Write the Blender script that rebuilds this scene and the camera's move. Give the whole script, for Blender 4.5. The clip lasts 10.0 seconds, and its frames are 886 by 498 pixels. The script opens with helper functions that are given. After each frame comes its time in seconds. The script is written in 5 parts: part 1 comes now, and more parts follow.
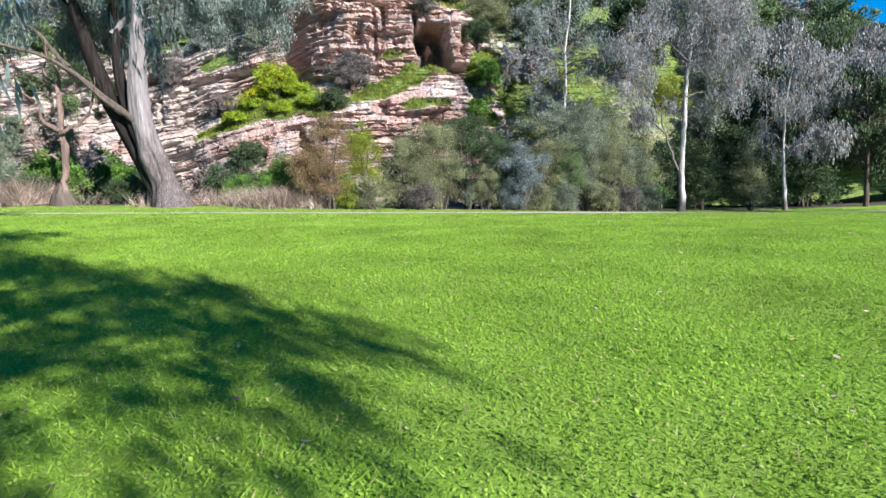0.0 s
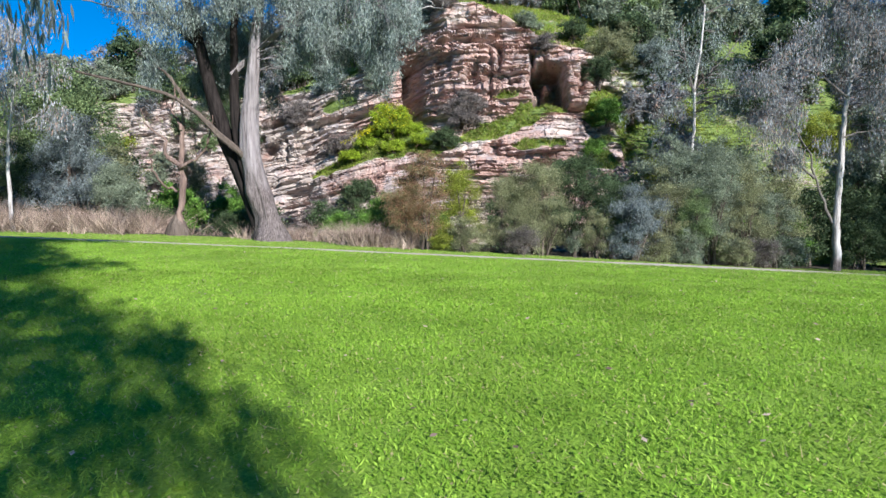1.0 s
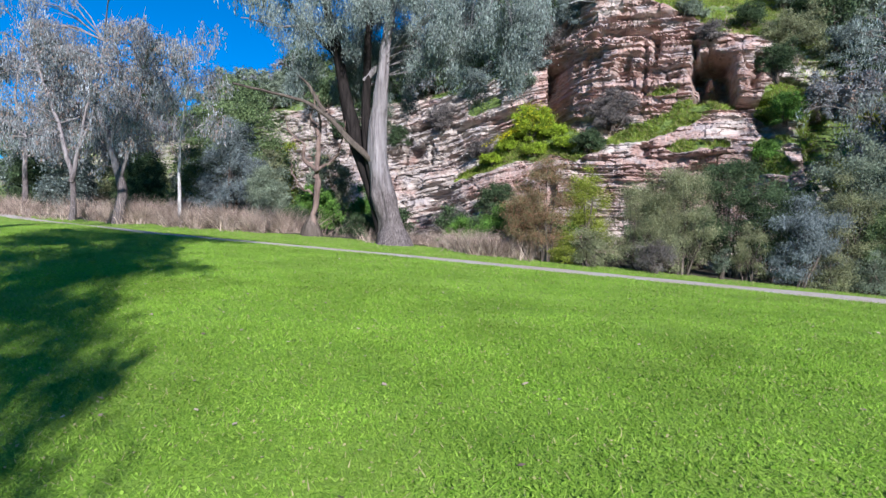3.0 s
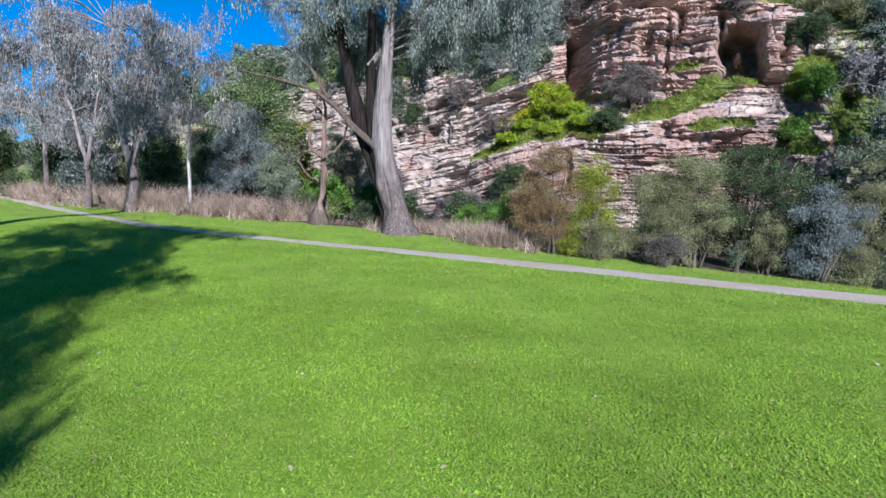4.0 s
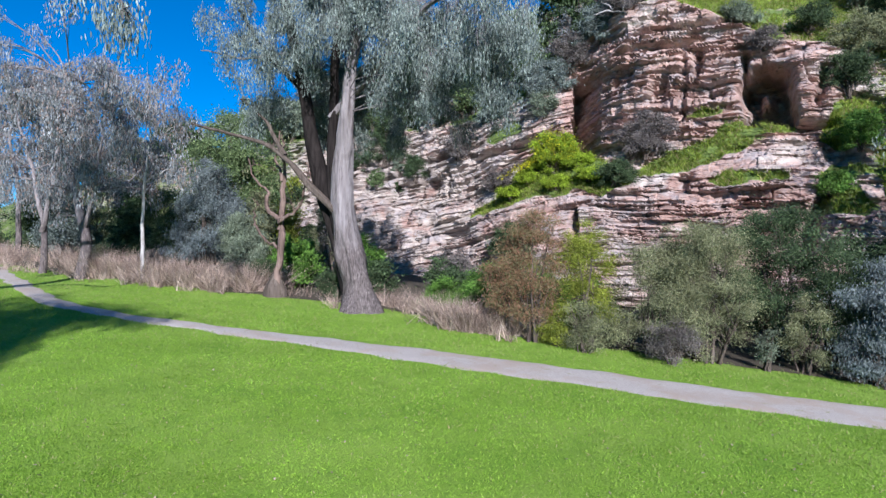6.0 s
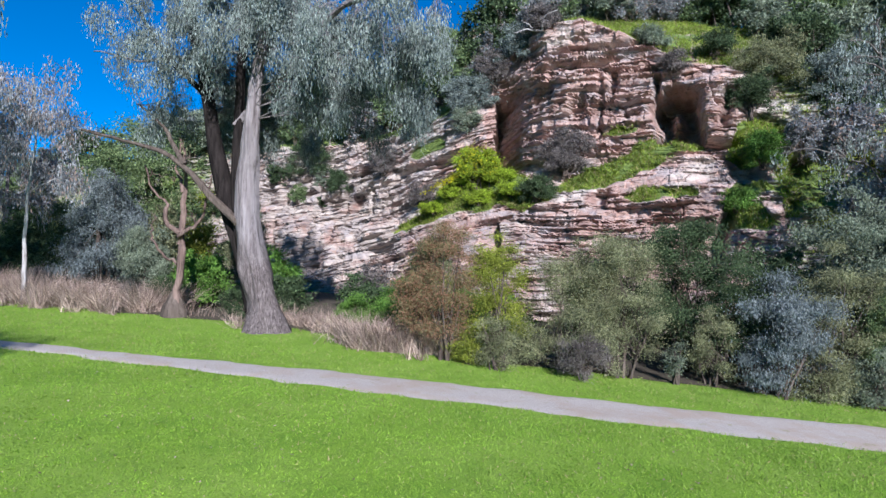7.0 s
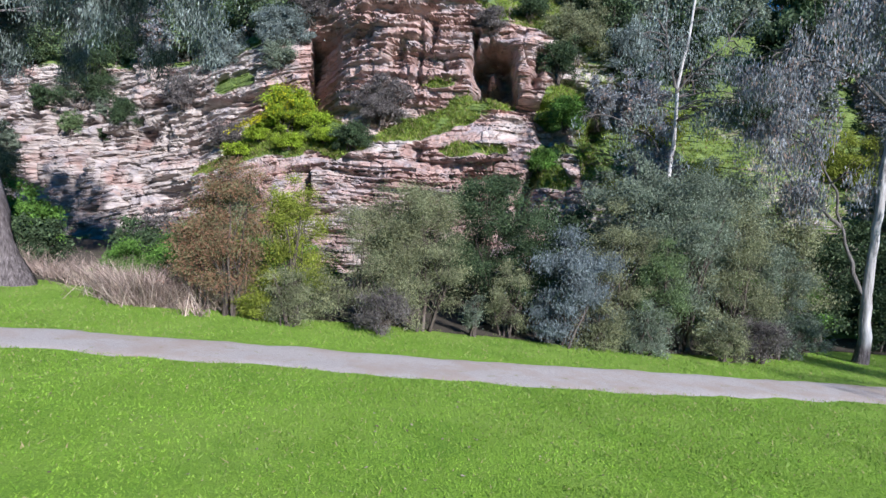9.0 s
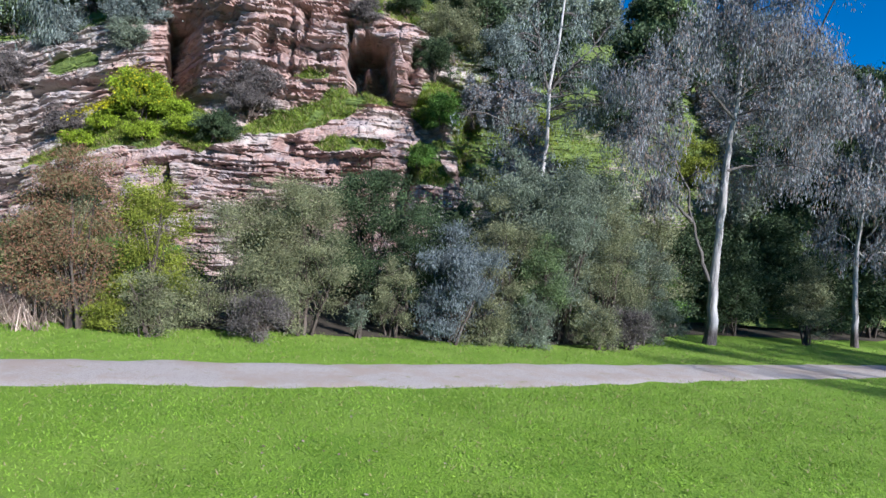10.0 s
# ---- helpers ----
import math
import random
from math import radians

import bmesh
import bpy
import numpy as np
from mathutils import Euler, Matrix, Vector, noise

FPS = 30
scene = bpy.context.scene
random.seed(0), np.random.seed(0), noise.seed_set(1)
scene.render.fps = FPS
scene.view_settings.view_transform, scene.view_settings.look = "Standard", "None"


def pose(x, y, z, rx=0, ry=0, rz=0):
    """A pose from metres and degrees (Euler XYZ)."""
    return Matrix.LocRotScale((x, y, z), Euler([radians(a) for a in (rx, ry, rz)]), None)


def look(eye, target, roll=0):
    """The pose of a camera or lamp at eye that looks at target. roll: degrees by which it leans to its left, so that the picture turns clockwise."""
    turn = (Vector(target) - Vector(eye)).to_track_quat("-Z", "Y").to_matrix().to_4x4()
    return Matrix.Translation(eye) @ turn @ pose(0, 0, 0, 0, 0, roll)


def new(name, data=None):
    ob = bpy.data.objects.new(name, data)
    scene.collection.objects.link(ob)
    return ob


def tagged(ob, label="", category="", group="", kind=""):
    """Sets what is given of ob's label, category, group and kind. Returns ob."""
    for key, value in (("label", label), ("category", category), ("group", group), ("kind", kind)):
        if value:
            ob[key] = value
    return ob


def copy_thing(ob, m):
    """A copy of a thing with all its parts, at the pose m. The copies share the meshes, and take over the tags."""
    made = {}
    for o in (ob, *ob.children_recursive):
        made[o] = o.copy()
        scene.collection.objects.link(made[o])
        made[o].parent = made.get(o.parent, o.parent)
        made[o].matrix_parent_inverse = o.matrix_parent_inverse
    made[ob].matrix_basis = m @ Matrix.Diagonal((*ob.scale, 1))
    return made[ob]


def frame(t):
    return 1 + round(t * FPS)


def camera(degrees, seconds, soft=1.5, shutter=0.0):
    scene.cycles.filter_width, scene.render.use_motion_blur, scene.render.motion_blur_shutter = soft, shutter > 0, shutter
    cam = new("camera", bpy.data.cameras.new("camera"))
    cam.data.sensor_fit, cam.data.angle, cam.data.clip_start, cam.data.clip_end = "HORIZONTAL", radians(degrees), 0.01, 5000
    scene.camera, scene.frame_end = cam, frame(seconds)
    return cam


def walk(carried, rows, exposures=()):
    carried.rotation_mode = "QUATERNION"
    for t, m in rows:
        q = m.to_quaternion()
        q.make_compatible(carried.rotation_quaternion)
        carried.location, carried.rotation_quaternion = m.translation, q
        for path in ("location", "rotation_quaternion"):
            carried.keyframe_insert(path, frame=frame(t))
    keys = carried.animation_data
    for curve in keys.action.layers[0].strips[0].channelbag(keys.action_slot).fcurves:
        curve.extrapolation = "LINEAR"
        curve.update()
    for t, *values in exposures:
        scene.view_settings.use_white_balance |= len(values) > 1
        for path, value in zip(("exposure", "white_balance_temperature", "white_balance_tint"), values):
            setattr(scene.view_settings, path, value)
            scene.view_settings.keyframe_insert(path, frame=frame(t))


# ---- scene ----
cam = camera(75.0, 10.0)
PATH = [
    (0, -0.015, 0.079, 1.227, -3.77, -6.41, -3.66),
    (0.5, 0.508, 0.956, 1.209, 1.94, -4.53, -2.58),
    (1, 1.007, 1.781, 1.202, 8.09, -1.75, -1.48),
    (1.5, 1.411, 2.403, 1.207, 13.71, -0.40, -0.31),
    (2, 1.746, 2.863, 1.213, 18.35, 0.50, 0.19),
    (2.5, 2.047, 3.172, 1.260, 21.86, 0.11, 0.53),
    (4, 3.006, 4.219, 2.300, 27.06, -4.59, 0.22),
    (4.5, 3.244, 4.735, 2.596, 28.40, -4.11, 0.00),
    (4.6, 3.266, 5.022, 2.618, 28.72, -3.89, -0.20),
    (4.7, 3.294, 7.595, 2.713, 29.45, -1.16, 0.15),
    (5, 3.117, 7.932, 3.038, 29.61, -1.46, 0.37),
    (6.5, 3.480, 9.104, 3.182, 30.50, 1.16, 0.20),
    (7, 3.640, 9.579, 3.065, 24.03, 1.81, -0.17),
    (7.5, 3.885, 9.884, 2.978, 16.52, 0.55, -0.15),
    (8, 3.935, 10.273, 2.897, 11.72, -0.91, 0.54),
    (8.5, 3.945, 10.608, 2.864, 9.18, -1.78, 1.41),
    (9, 3.921, 10.887, 2.881, 6.71, -2.37, 1.81),
    (9.5, 3.802, 11.149, 2.867, 1.02, -2.46, 1.99),
    (10, 3.606, 11.408, 2.833, -5.87, -2.23, 1.38),
]
walk(cam, [(t, pose(x, y, z, 90 + pitch, 0, yaw) @ pose(0, 0, 0, 0, 0, roll)) for t, x, y, z, yaw, pitch, roll in PATH],
     exposures=((0.0, 1.36, 6500, 10), (1.0, 1.12, 6400, 10), (2.5, 0.96, 6150, 12), (4.0, 0.87, 6050, 13), (10.0, 0.85, 6000, 14)))

# ---- world, sun, exposure ----
LIGHT = Vector((-0.572, 0.705, -0.422)).normalized()   # the way the sunlight travels
world = bpy.data.worlds.new("world")
scene.world = world
world.use_nodes = True
wn = world.node_tree.nodes
sky = wn.new("ShaderNodeTexSky")
sky.sky_type = "NISHITA"
sky.sun_disc = False
sky.sun_elevation = math.asin(-LIGHT.z)
sky.sun_rotation = math.atan2(-LIGHT.x, -LIGHT.y)
sky.altitude, sky.air_density, sky.dust_density, sky.ozone_density = 1500, 1.0, 0.0, 6.0
wn["Background"].inputs["Strength"].default_value = 0.076
deep = wn.new("ShaderNodeHueSaturation")
deep.inputs["Saturation"].default_value = 1.45
world.node_tree.links.new(sky.outputs[0], deep.inputs["Color"])
world.node_tree.links.new(deep.outputs[0], wn["Background"].inputs["Color"])
sun = new("sun", bpy.data.lights.new("sun", "SUN"))
sun.data.energy, sun.data.angle, sun.data.color = 5.0, radians(0.55), (1.0, 0.965, 0.92)
sun.matrix_world = look((20, -25, 15), Vector((20, -25, 15)) + LIGHT)

# ---- helpers of the scene ----
rng = np.random.default_rng(7)


def hash2(i, j, seed):
    n = (i.astype(np.int64) * 374761393 + j.astype(np.int64) * 668265263 + seed * 1274126177) & 0x7FFFFFFF
    n = ((n ^ (n >> 13)) * 1274126177) & 0x7FFFFFFF
    return ((n ^ (n >> 16)) & 0xFFFF) / 65535.0


def vnoise(x, y, seed=0):
    """Smooth value noise from 0 to 1."""
    x, y = np.asarray(x, float), np.asarray(y, float)
    i, j = np.floor(x), np.floor(y)
    u, v = x - i, y - j
    u, v = u * u * (3 - 2 * u), v * v * (3 - 2 * v)
    a, b = hash2(i, j, seed), hash2(i + 1, j, seed)
    c, d = hash2(i, j + 1, seed), hash2(i + 1, j + 1, seed)
    return (a * (1 - u) + b * u) * (1 - v) + (c * (1 - u) + d * u) * v


def fbm(x, y, seed=0, octaves=4):
    out, amp, tot = 0.0, 1.0, 0.0
    for o in range(octaves):
        out = out + amp * vnoise(x * 2**o, y * 2**o, seed + 17 * o)
        tot, amp = tot + amp, amp * 0.5
    return out / tot


def mesh_from(name, verts, quads=None, tris=None, smooth=False):
    """A mesh from arrays of corners and of four- and three-sided faces."""
    verts = np.asarray(verts, np.float32).reshape(-1, 3)
    quads = np.zeros((0, 4), np.int32) if quads is None else np.asarray(quads, np.int32).reshape(-1, 4)
    tris = np.zeros((0, 3), np.int32) if tris is None else np.asarray(tris, np.int32).reshape(-1, 3)
    me = bpy.data.meshes.new(name)
    me.vertices.add(len(verts))
    me.vertices.foreach_set("co", verts.ravel())
    me.loops.add(quads.size + tris.size)
    me.loops.foreach_set("vertex_index", np.concatenate([quads.ravel(), tris.ravel()]))
    me.polygons.add(len(quads) + len(tris))
    start = np.concatenate([np.arange(len(quads)) * 4, quads.size + np.arange(len(tris)) * 3]).astype(np.int32)
    me.polygons.foreach_set("loop_start", start)
    me.polygons.foreach_set("use_smooth", np.full(len(start), smooth))
    me.update(calc_edges=True)
    me.validate()
    return me


def thing(name, label, category, x=0, y=0, z=0, group="", kind=""):
    return tagged(place(new(name), x, y, z), label, category, group, kind)


def place(ob, x, y, z):
    ob.location = (x, y, z)
    return ob


def part(name, me, material, parent=None, label=""):
    ob = new(name, me)
    me.materials.append(material) if not me.materials else None
    if parent:
        ob.parent = parent
    if label:
        ob["label"] = label
    return ob


def grid_mesh(name, xs, ys, height, smooth=True):
    gx, gy = np.meshgrid(xs, ys)
    v = np.stack([gx, gy, height(gx, gy)], -1).reshape(-1, 3)
    n, m = len(xs), len(ys)
    i = (np.arange(m - 1)[:, None] * n + np.arange(n - 1)).ravel()
    return mesh_from(name, v, np.stack([i, i + 1, i + n + 1, i + n], 1), smooth=smooth)


# ---- materials ----
def material(name):
    m = bpy.data.materials.new(name)
    m.use_nodes = True
    t = m.node_tree
    return m, t, t.nodes["Principled BSDF"]


def node(t, kind, **inputs):
    n = t.nodes.new("ShaderNode" + kind)
    for k, v in inputs.items():
        k = k.replace("_", " ")
        n.inputs[k].default_value = v
    return n


def wire(t, a, b):
    t.links.new(a, b)


def ramp(t, src, stops):
    r = t.nodes.new("ShaderNodeValToRGB")
    e = r.color_ramp.elements
    while len(e) < len(stops):
        e.new(0.5)
    for k, (p, c) in enumerate(stops):
        e[k].position, e[k].color = p, (*c, 1)
    wire(t, src, r.inputs[0])
    return r.outputs[0]


def mixed(t, fac, a, b, how="MIX"):
    n = t.nodes.new("ShaderNodeMix")
    n.data_type, n.blend_type = "RGBA", how
    for sock, v in ((n.inputs[0], fac), (n.inputs[6], a), (n.inputs[7], b)):
        if isinstance(v, (int, float)):
            sock.default_value = v
        elif isinstance(v, tuple):
            sock.default_value = (*v, 1)
        else:
            wire(t, v, sock)
    return n.outputs[2]


def noise_of(t, scale, detail=4, vec=None, rough=0.55, stretch=None):
    n = node(t, "TexNoise", Scale=scale, Detail=detail, Roughness=rough)
    if vec is None:
        vec = t.nodes.new("ShaderNodeTexCoord").outputs["Object"]
    if stretch:
        mp = t.nodes.new("ShaderNodeMapping")
        mp.inputs["Scale"].default_value = stretch
        wire(t, vec, mp.inputs[0])
        vec = mp.outputs[0]
    wire(t, vec, n.inputs["Vector"])
    return n.outputs["Fac"]


def bump(t, bsdf, src, strength, distance):
    b = node(t, "Bump", Strength=strength, Distance=distance)
    wire(t, src, b.inputs["Height"])
    wire(t, b.outputs[0], bsdf.inputs["Normal"])


def leaf_material(name, dark, light, odd=None, through_light=0.3, rough=0.65, patchy=0.8, patch_size=1.5):
    """Foliage: colour varies leaf by leaf and in patches, some light passes through."""
    m, t, b = material(name)
    geo = t.nodes.new("ShaderNodeNewGeometry")
    mean = tuple((a_ + b_) / 2 for a_, b_ in zip(dark, light))
    col = ramp(t, geo.outputs["Random Per Island"], [(0.0, dark), (0.55, tuple(0.9 * m_ for m_ in mean)), (1.0, light)])
    patch = ramp(t, noise_of(t, patch_size, 5), [(0.36, (0.40, 0.40, 0.40)), (0.66, (1.3, 1.3, 1.3))])
    col = mixed(t, patchy, col, patch, "MULTIPLY")
    if odd:
        pick = t.nodes.new("ShaderNodeMath")
        pick.operation = "GREATER_THAN"
        pick.inputs[1].default_value = odd[0]
        frac = t.nodes.new("ShaderNodeMath")
        frac.operation = "FRACT"
        mul = t.nodes.new("ShaderNodeMath")
        mul.operation = "MULTIPLY"
        mul.inputs[1].default_value = 37.3
        wire(t, geo.outputs["Random Per Island"], mul.inputs[0])
        wire(t, mul.outputs[0], frac.inputs[0])
        wire(t, frac.outputs[0], pick.inputs[0])
        col = mixed(t, pick.outputs[0], col, odd[1])
    wire(t, col, b.inputs["Base Color"])
    b.inputs["Roughness"].default_value = rough
    b.inputs["Specular IOR Level"].default_value = 0.22
    tr = t.nodes.new("ShaderNodeBsdfTranslucent")
    wire(t, col, tr.inputs["Color"])
    mx = t.nodes.new("ShaderNodeMixShader")
    mx.inputs[0].default_value = through_light
    wire(t, b.outputs[0], mx.inputs[1])
    wire(t, tr.outputs[0], mx.inputs[2])
    wire(t, mx.outputs[0], t.nodes["Material Output"].inputs["Surface"])
    return m


def bark_material(name, pale, mid, dark, low=None):
    """Smooth gum bark with long streaks; low: rough dark bark up to that height over the base."""
    m, t, b = material(name)
    co = t.nodes.new("ShaderNodeTexCoord").outputs["Object"]
    streak = noise_of(t, 3.0, 6, co, 0.65, (2.2, 2.2, 0.22))
    blot = noise_of(t, 1.3, 4, co)
    col = ramp(t, streak, [(0.30, dark), (0.47, mid), (0.66, pale)])
    col = mixed(t, ramp(t, blot, [(0.42, (0, 0, 0)), (0.62, (0.7, 0.7, 0.7))]), col, mid)
    if low:
        sep = t.nodes.new("ShaderNodeSeparateXYZ")
        wire(t, co, sep.inputs[0])
        add = t.nodes.new("ShaderNodeMath")
        add.operation = "MULTIPLY_ADD"
        add.inputs[1].default_value = low * 1.1
        wire(t, noise_of(t, 2.0, 5, co, 0.6, (1.5, 1.5, 0.35)), add.inputs[0])
        wire(t, sep.outputs[2], add.inputs[2])
        rng_node = t.nodes.new("ShaderNodeMapRange")
        rng_node.inputs["From Min"].default_value = low * 1.25
        rng_node.inputs["From Max"].default_value = low * 1.75
        wire(t, add.outputs[0], rng_node.inputs["Value"])
        rough_col = ramp(t, noise_of(t, 9.0, 5, co, 0.7, (2.5, 2.5, 0.3)), [(0.35, (0.045, 0.037, 0.037)), (0.58, (0.155, 0.131, 0.131)), (0.76, (0.31, 0.278, 0.28))])
        col = mixed(t, rng_node.outputs[0], rough_col, col)
    wire(t, col, b.inputs["Base Color"])
    b.inputs["Roughness"].default_value = 0.9
    b.inputs["Specular IOR Level"].default_value = 0.08
    rag = noise_of(t, 5.0, 7, co, 0.7, (2.4, 2.4, 0.5))
    furrow = noise_of(t, 3.4, 7, co, 0.7, (2.4, 2.4, 0.22))
    col = mixed(t, ramp(t, furrow, [(0.36, (0.7, 0.7, 0.7)), (0.47, (0, 0, 0))]), col, tuple(c_ * 0.7 for c_ in dark))
    wire(t, col, b.inputs["Base Color"])
    tall = mixed(t, 0.5, rag, furrow)
    bump(t, b, tall, 1.0, 0.09)
    return m


# lawn
lawn_mat, t, b = material("lawn")
co = t.nodes.new("ShaderNodeTexCoord").outputs["Object"]
fine = noise_of(t, 38.0, 5, co, 0.7)
tuft = noise_of(t, 6.0, 4, co, 0.6)
broad = noise_of(t, 0.45, 4, co)
col = ramp(t, fine, [(0.30, (0.062, 0.125, 0.013)), (0.50, (0.170, 0.296, 0.034)), (0.72, (0.285, 0.420, 0.072))])
col = mixed(t, ramp(t, tuft, [(0.40, (0, 0, 0)), (0.66, (0.4, 0.4, 0.4))]), col, (0.205, 0.375, 0.026))
col = mixed(t, ramp(t, broad, [(0.45, (0, 0, 0)), (0.66, (0.6, 0.6, 0.6))]), col, (0.255, 0.375, 0.065))
col = mixed(t, ramp(t, noise_of(t, 0.8, 6, co, 0.7), [(0.52, (0, 0, 0)), (0.64, (0.55, 0.55, 0.55))]), col, (0.115, 0.235, 0.022))
col = mixed(t, ramp(t, noise_of(t, 1.7, 5, co, 0.7), [(0.66, (0, 0, 0)), (0.76, (0.55, 0.55, 0.55))]), col, (0.235, 0.215, 0.085))
wire(t, col, b.inputs["Base Color"])
b.inputs["Roughness"].default_value = 0.8
b.inputs["Specular IOR Level"].default_value = 0.2
bump(t, b, fine, 0.8, 0.04)

# gravel of the path
gravel_mat, t, b = material("gravel")
co = t.nodes.new("ShaderNodeTexCoord").outputs["Object"]
col = ramp(t, noise_of(t, 60.0, 4, co, 0.75), [(0.3, (0.22, 0.190, 0.175)), (0.5, (0.40, 0.36, 0.335)), (0.75, (0.58, 0.535, 0.51))])
col = mixed(t, ramp(t, noise_of(t, 0.9, 5, co, 0.65), [(0.45, (0, 0, 0)), (0.62, (0.7, 0.7, 0.7))]), col, (0.36, 0.28, 0.225))
col = mixed(t, ramp(t, noise_of(t, 3.2, 6, co, 0.75), [(0.60, (0, 0, 0)), (0.68, (0.7, 0.7, 0.7))]), col, (0.20, 0.215, 0.075))
wire(t, col, b.inputs["Base Color"])
b.inputs["Roughness"].default_value = 0.95
bump(t, b, noise_of(t, 60.0, 4, co, 0.75), 0.6, 0.012)

# layered sandstone, with turf and soil where it is grown over
rock_mat, t, b = material("sandstone")
co = t.nodes.new("ShaderNodeTexCoord").outputs["Object"]
beds = noise_of(t, 1.0, 7, co, 0.70, (0.5, 0.5, 3.2))
crack = noise_of(t, 2.6, 8, co, 0.72, (0.34, 0.34, 3.4))
col = ramp(t, beds, [(0.28, (0.245, 0.200, 0.180)), (0.42, (0.365, 0.310, 0.284)), (0.54, (0.450, 0.392, 0.362)), (0.70, (0.545, 0.492, 0.460))])
red = ramp(t, beds, [(0.28, (0.165, 0.098, 0.086)), (0.46, (0.315, 0.200, 0.174)), (0.60, (0.445, 0.302, 0.266)), (0.72, (0.52, 0.412, 0.378))])
iron = t.nodes.new("ShaderNodeAttribute")
iron.attribute_name = "iron"
stain = t.nodes.new("ShaderNodeMath")
stain.operation = "MULTIPLY_ADD"
stain.inputs[1].default_value = 0.24
wire(t, iron.outputs["Fac"], stain.inputs[0])
wire(t, noise_of(t, 0.5, 5, co, 0.65, (1.0, 1.0, 1.5)), stain.inputs[2])
col = mixed(t, ramp(t, stain.outputs[0], [(0.50, (0, 0, 0)), (0.66, (0.95, 0.95, 0.95))]), col, red)
col = mixed(t, ramp(t, noise_of(t, 0.7, 6, co, 0.65, (1, 1, 1.6)), [(0.50, (0, 0, 0)), (0.62, (0.75, 0.75, 0.75))]), col, (0.315, 0.285, 0.295))
col = mixed(t, ramp(t, noise_of(t, 1.1, 6, co, 0.7, (1, 1, 1.6)), [(0.60, (0, 0, 0)), (0.70, (0.8, 0.8, 0.8))]), col, (0.42, 0.262, 0.198))
col = mixed(t, ramp(t, noise_of(t, 3.5, 5, co, 0.7), [(0.58, (0, 0, 0)), (0.70, (0.55, 0.55, 0.55))]), col, (0.185, 0.165, 0.148))
col = mixed(t, ramp(t, crack, [(0.36, (0.8, 0.8, 0.8)), (0.43, (0, 0, 0))]), col, (0.085, 0.064, 0.058))
geo = t.nodes.new("ShaderNodeNewGeometry")
sep = t.nodes.new("ShaderNodeSeparateXYZ")
wire(t, geo.outputs["True Normal"], sep.inputs[0])
flat = t.nodes.new("ShaderNodeMath")
flat.operation = "MULTIPLY_ADD"
flat.inputs[1].default_value = 0.30
wire(t, sep.outputs[2], flat.inputs[0])
cover = t.nodes.new("ShaderNodeAttribute")
cover.attribute_name = "turf"
wire(t, cover.outputs["Fac"], flat.inputs[2])
patch = t.nodes.new("ShaderNodeMath")
patch.operation = "MULTIPLY_ADD"
patch.inputs[1].default_value = 0.7
wire(t, noise_of(t, 1.1, 6, co, 0.7), patch.inputs[0])
wire(t, flat.outputs[0], patch.inputs[2])
turf = ramp(t, noise_of(t, 4.0, 6, co, 0.75), [(0.3, (0.05, 0.075, 0.020)), (0.5, (0.10, 0.150, 0.030)), (0.66, (0.165, 0.215, 0.048)), (0.78, (0.21, 0.18, 0.10))])
col = mixed(t, ramp(t, patch.outputs[0], [(0.78, (0, 0, 0)), (0.98, (1, 1, 1))]), col, turf)
wire(t, col, b.inputs["Base Color"])
b.inputs["Roughness"].default_value = 0.92
bump(t, b, crack, 0.8, 0.10)

soil_mat, t, b = material("leaf_litter")
co = t.nodes.new("ShaderNodeTexCoord").outputs["Object"]
wire(t, ramp(t, noise_of(t, 14.0, 6, co, 0.75), [(0.3, (0.02, 0.016, 0.010)), (0.55, (0.06, 0.047, 0.030)), (0.75, (0.13, 0.105, 0.065))]), b.inputs["Base Color"])
b.inputs["Roughness"].default_value = 0.95

BARK_RED_GUM = bark_material("red_gum_bark", (0.31, 0.285, 0.298), (0.21, 0.187, 0.195), (0.085, 0.071, 0.073), 2.8)
BARK_WHITE = bark_material("white_gum_bark", (0.50, 0.492, 0.495), (0.36, 0.34, 0.335), (0.13, 0.11, 0.10), 0.7)
BARK_SLENDER = bark_material("white_gum_bark_with_rough_foot", (0.60, 0.595, 0.60), (0.44, 0.42, 0.41), (0.25, 0.215, 0.20), 4.6)
BARK_GREY = bark_material("grey_twig_bark", (0.20, 0.182, 0.172), (0.13, 0.117, 0.11), (0.06, 0.052, 0.048))
# dark limbs of the red gum, blackened further to stand for the crown's shade
BARK_SHADED = bark_material("shaded_dark_bark", (0.034, 0.028, 0.027), (0.018, 0.015, 0.0145), (0.008, 0.0065, 0.0065))
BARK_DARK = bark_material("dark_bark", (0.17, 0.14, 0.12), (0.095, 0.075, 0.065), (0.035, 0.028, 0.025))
BARK_BROWN = bark_material("stripped_brown_bark", (0.26, 0.19, 0.165), (0.15, 0.105, 0.092), (0.05, 0.036, 0.033))
LEAF_GUM = leaf_material("grey_green_gum_leaves", (0.064, 0.086, 0.076), (0.351, 0.418, 0.394), through_light=0.2, rough=0.6)
LEAF_GUM_BROWN = leaf_material("olive_brown_gum_leaves", (0.117, 0.136, 0.143), (0.424, 0.445, 0.480), (0.86, (0.320, 0.227, 0.186)))
LEAF_WATTLE = leaf_material("grey_green_wattle_leaves", (0.101, 0.130, 0.088), (0.328, 0.389, 0.286))
LEAF_MID = leaf_material("mid_green_leaves", (0.065, 0.110, 0.045), (0.263, 0.356, 0.156))
LEAF_BLUE = leaf_material("blue_grey_leaves", (0.085, 0.108, 0.112), (0.260, 0.305, 0.318), None, 0.2)
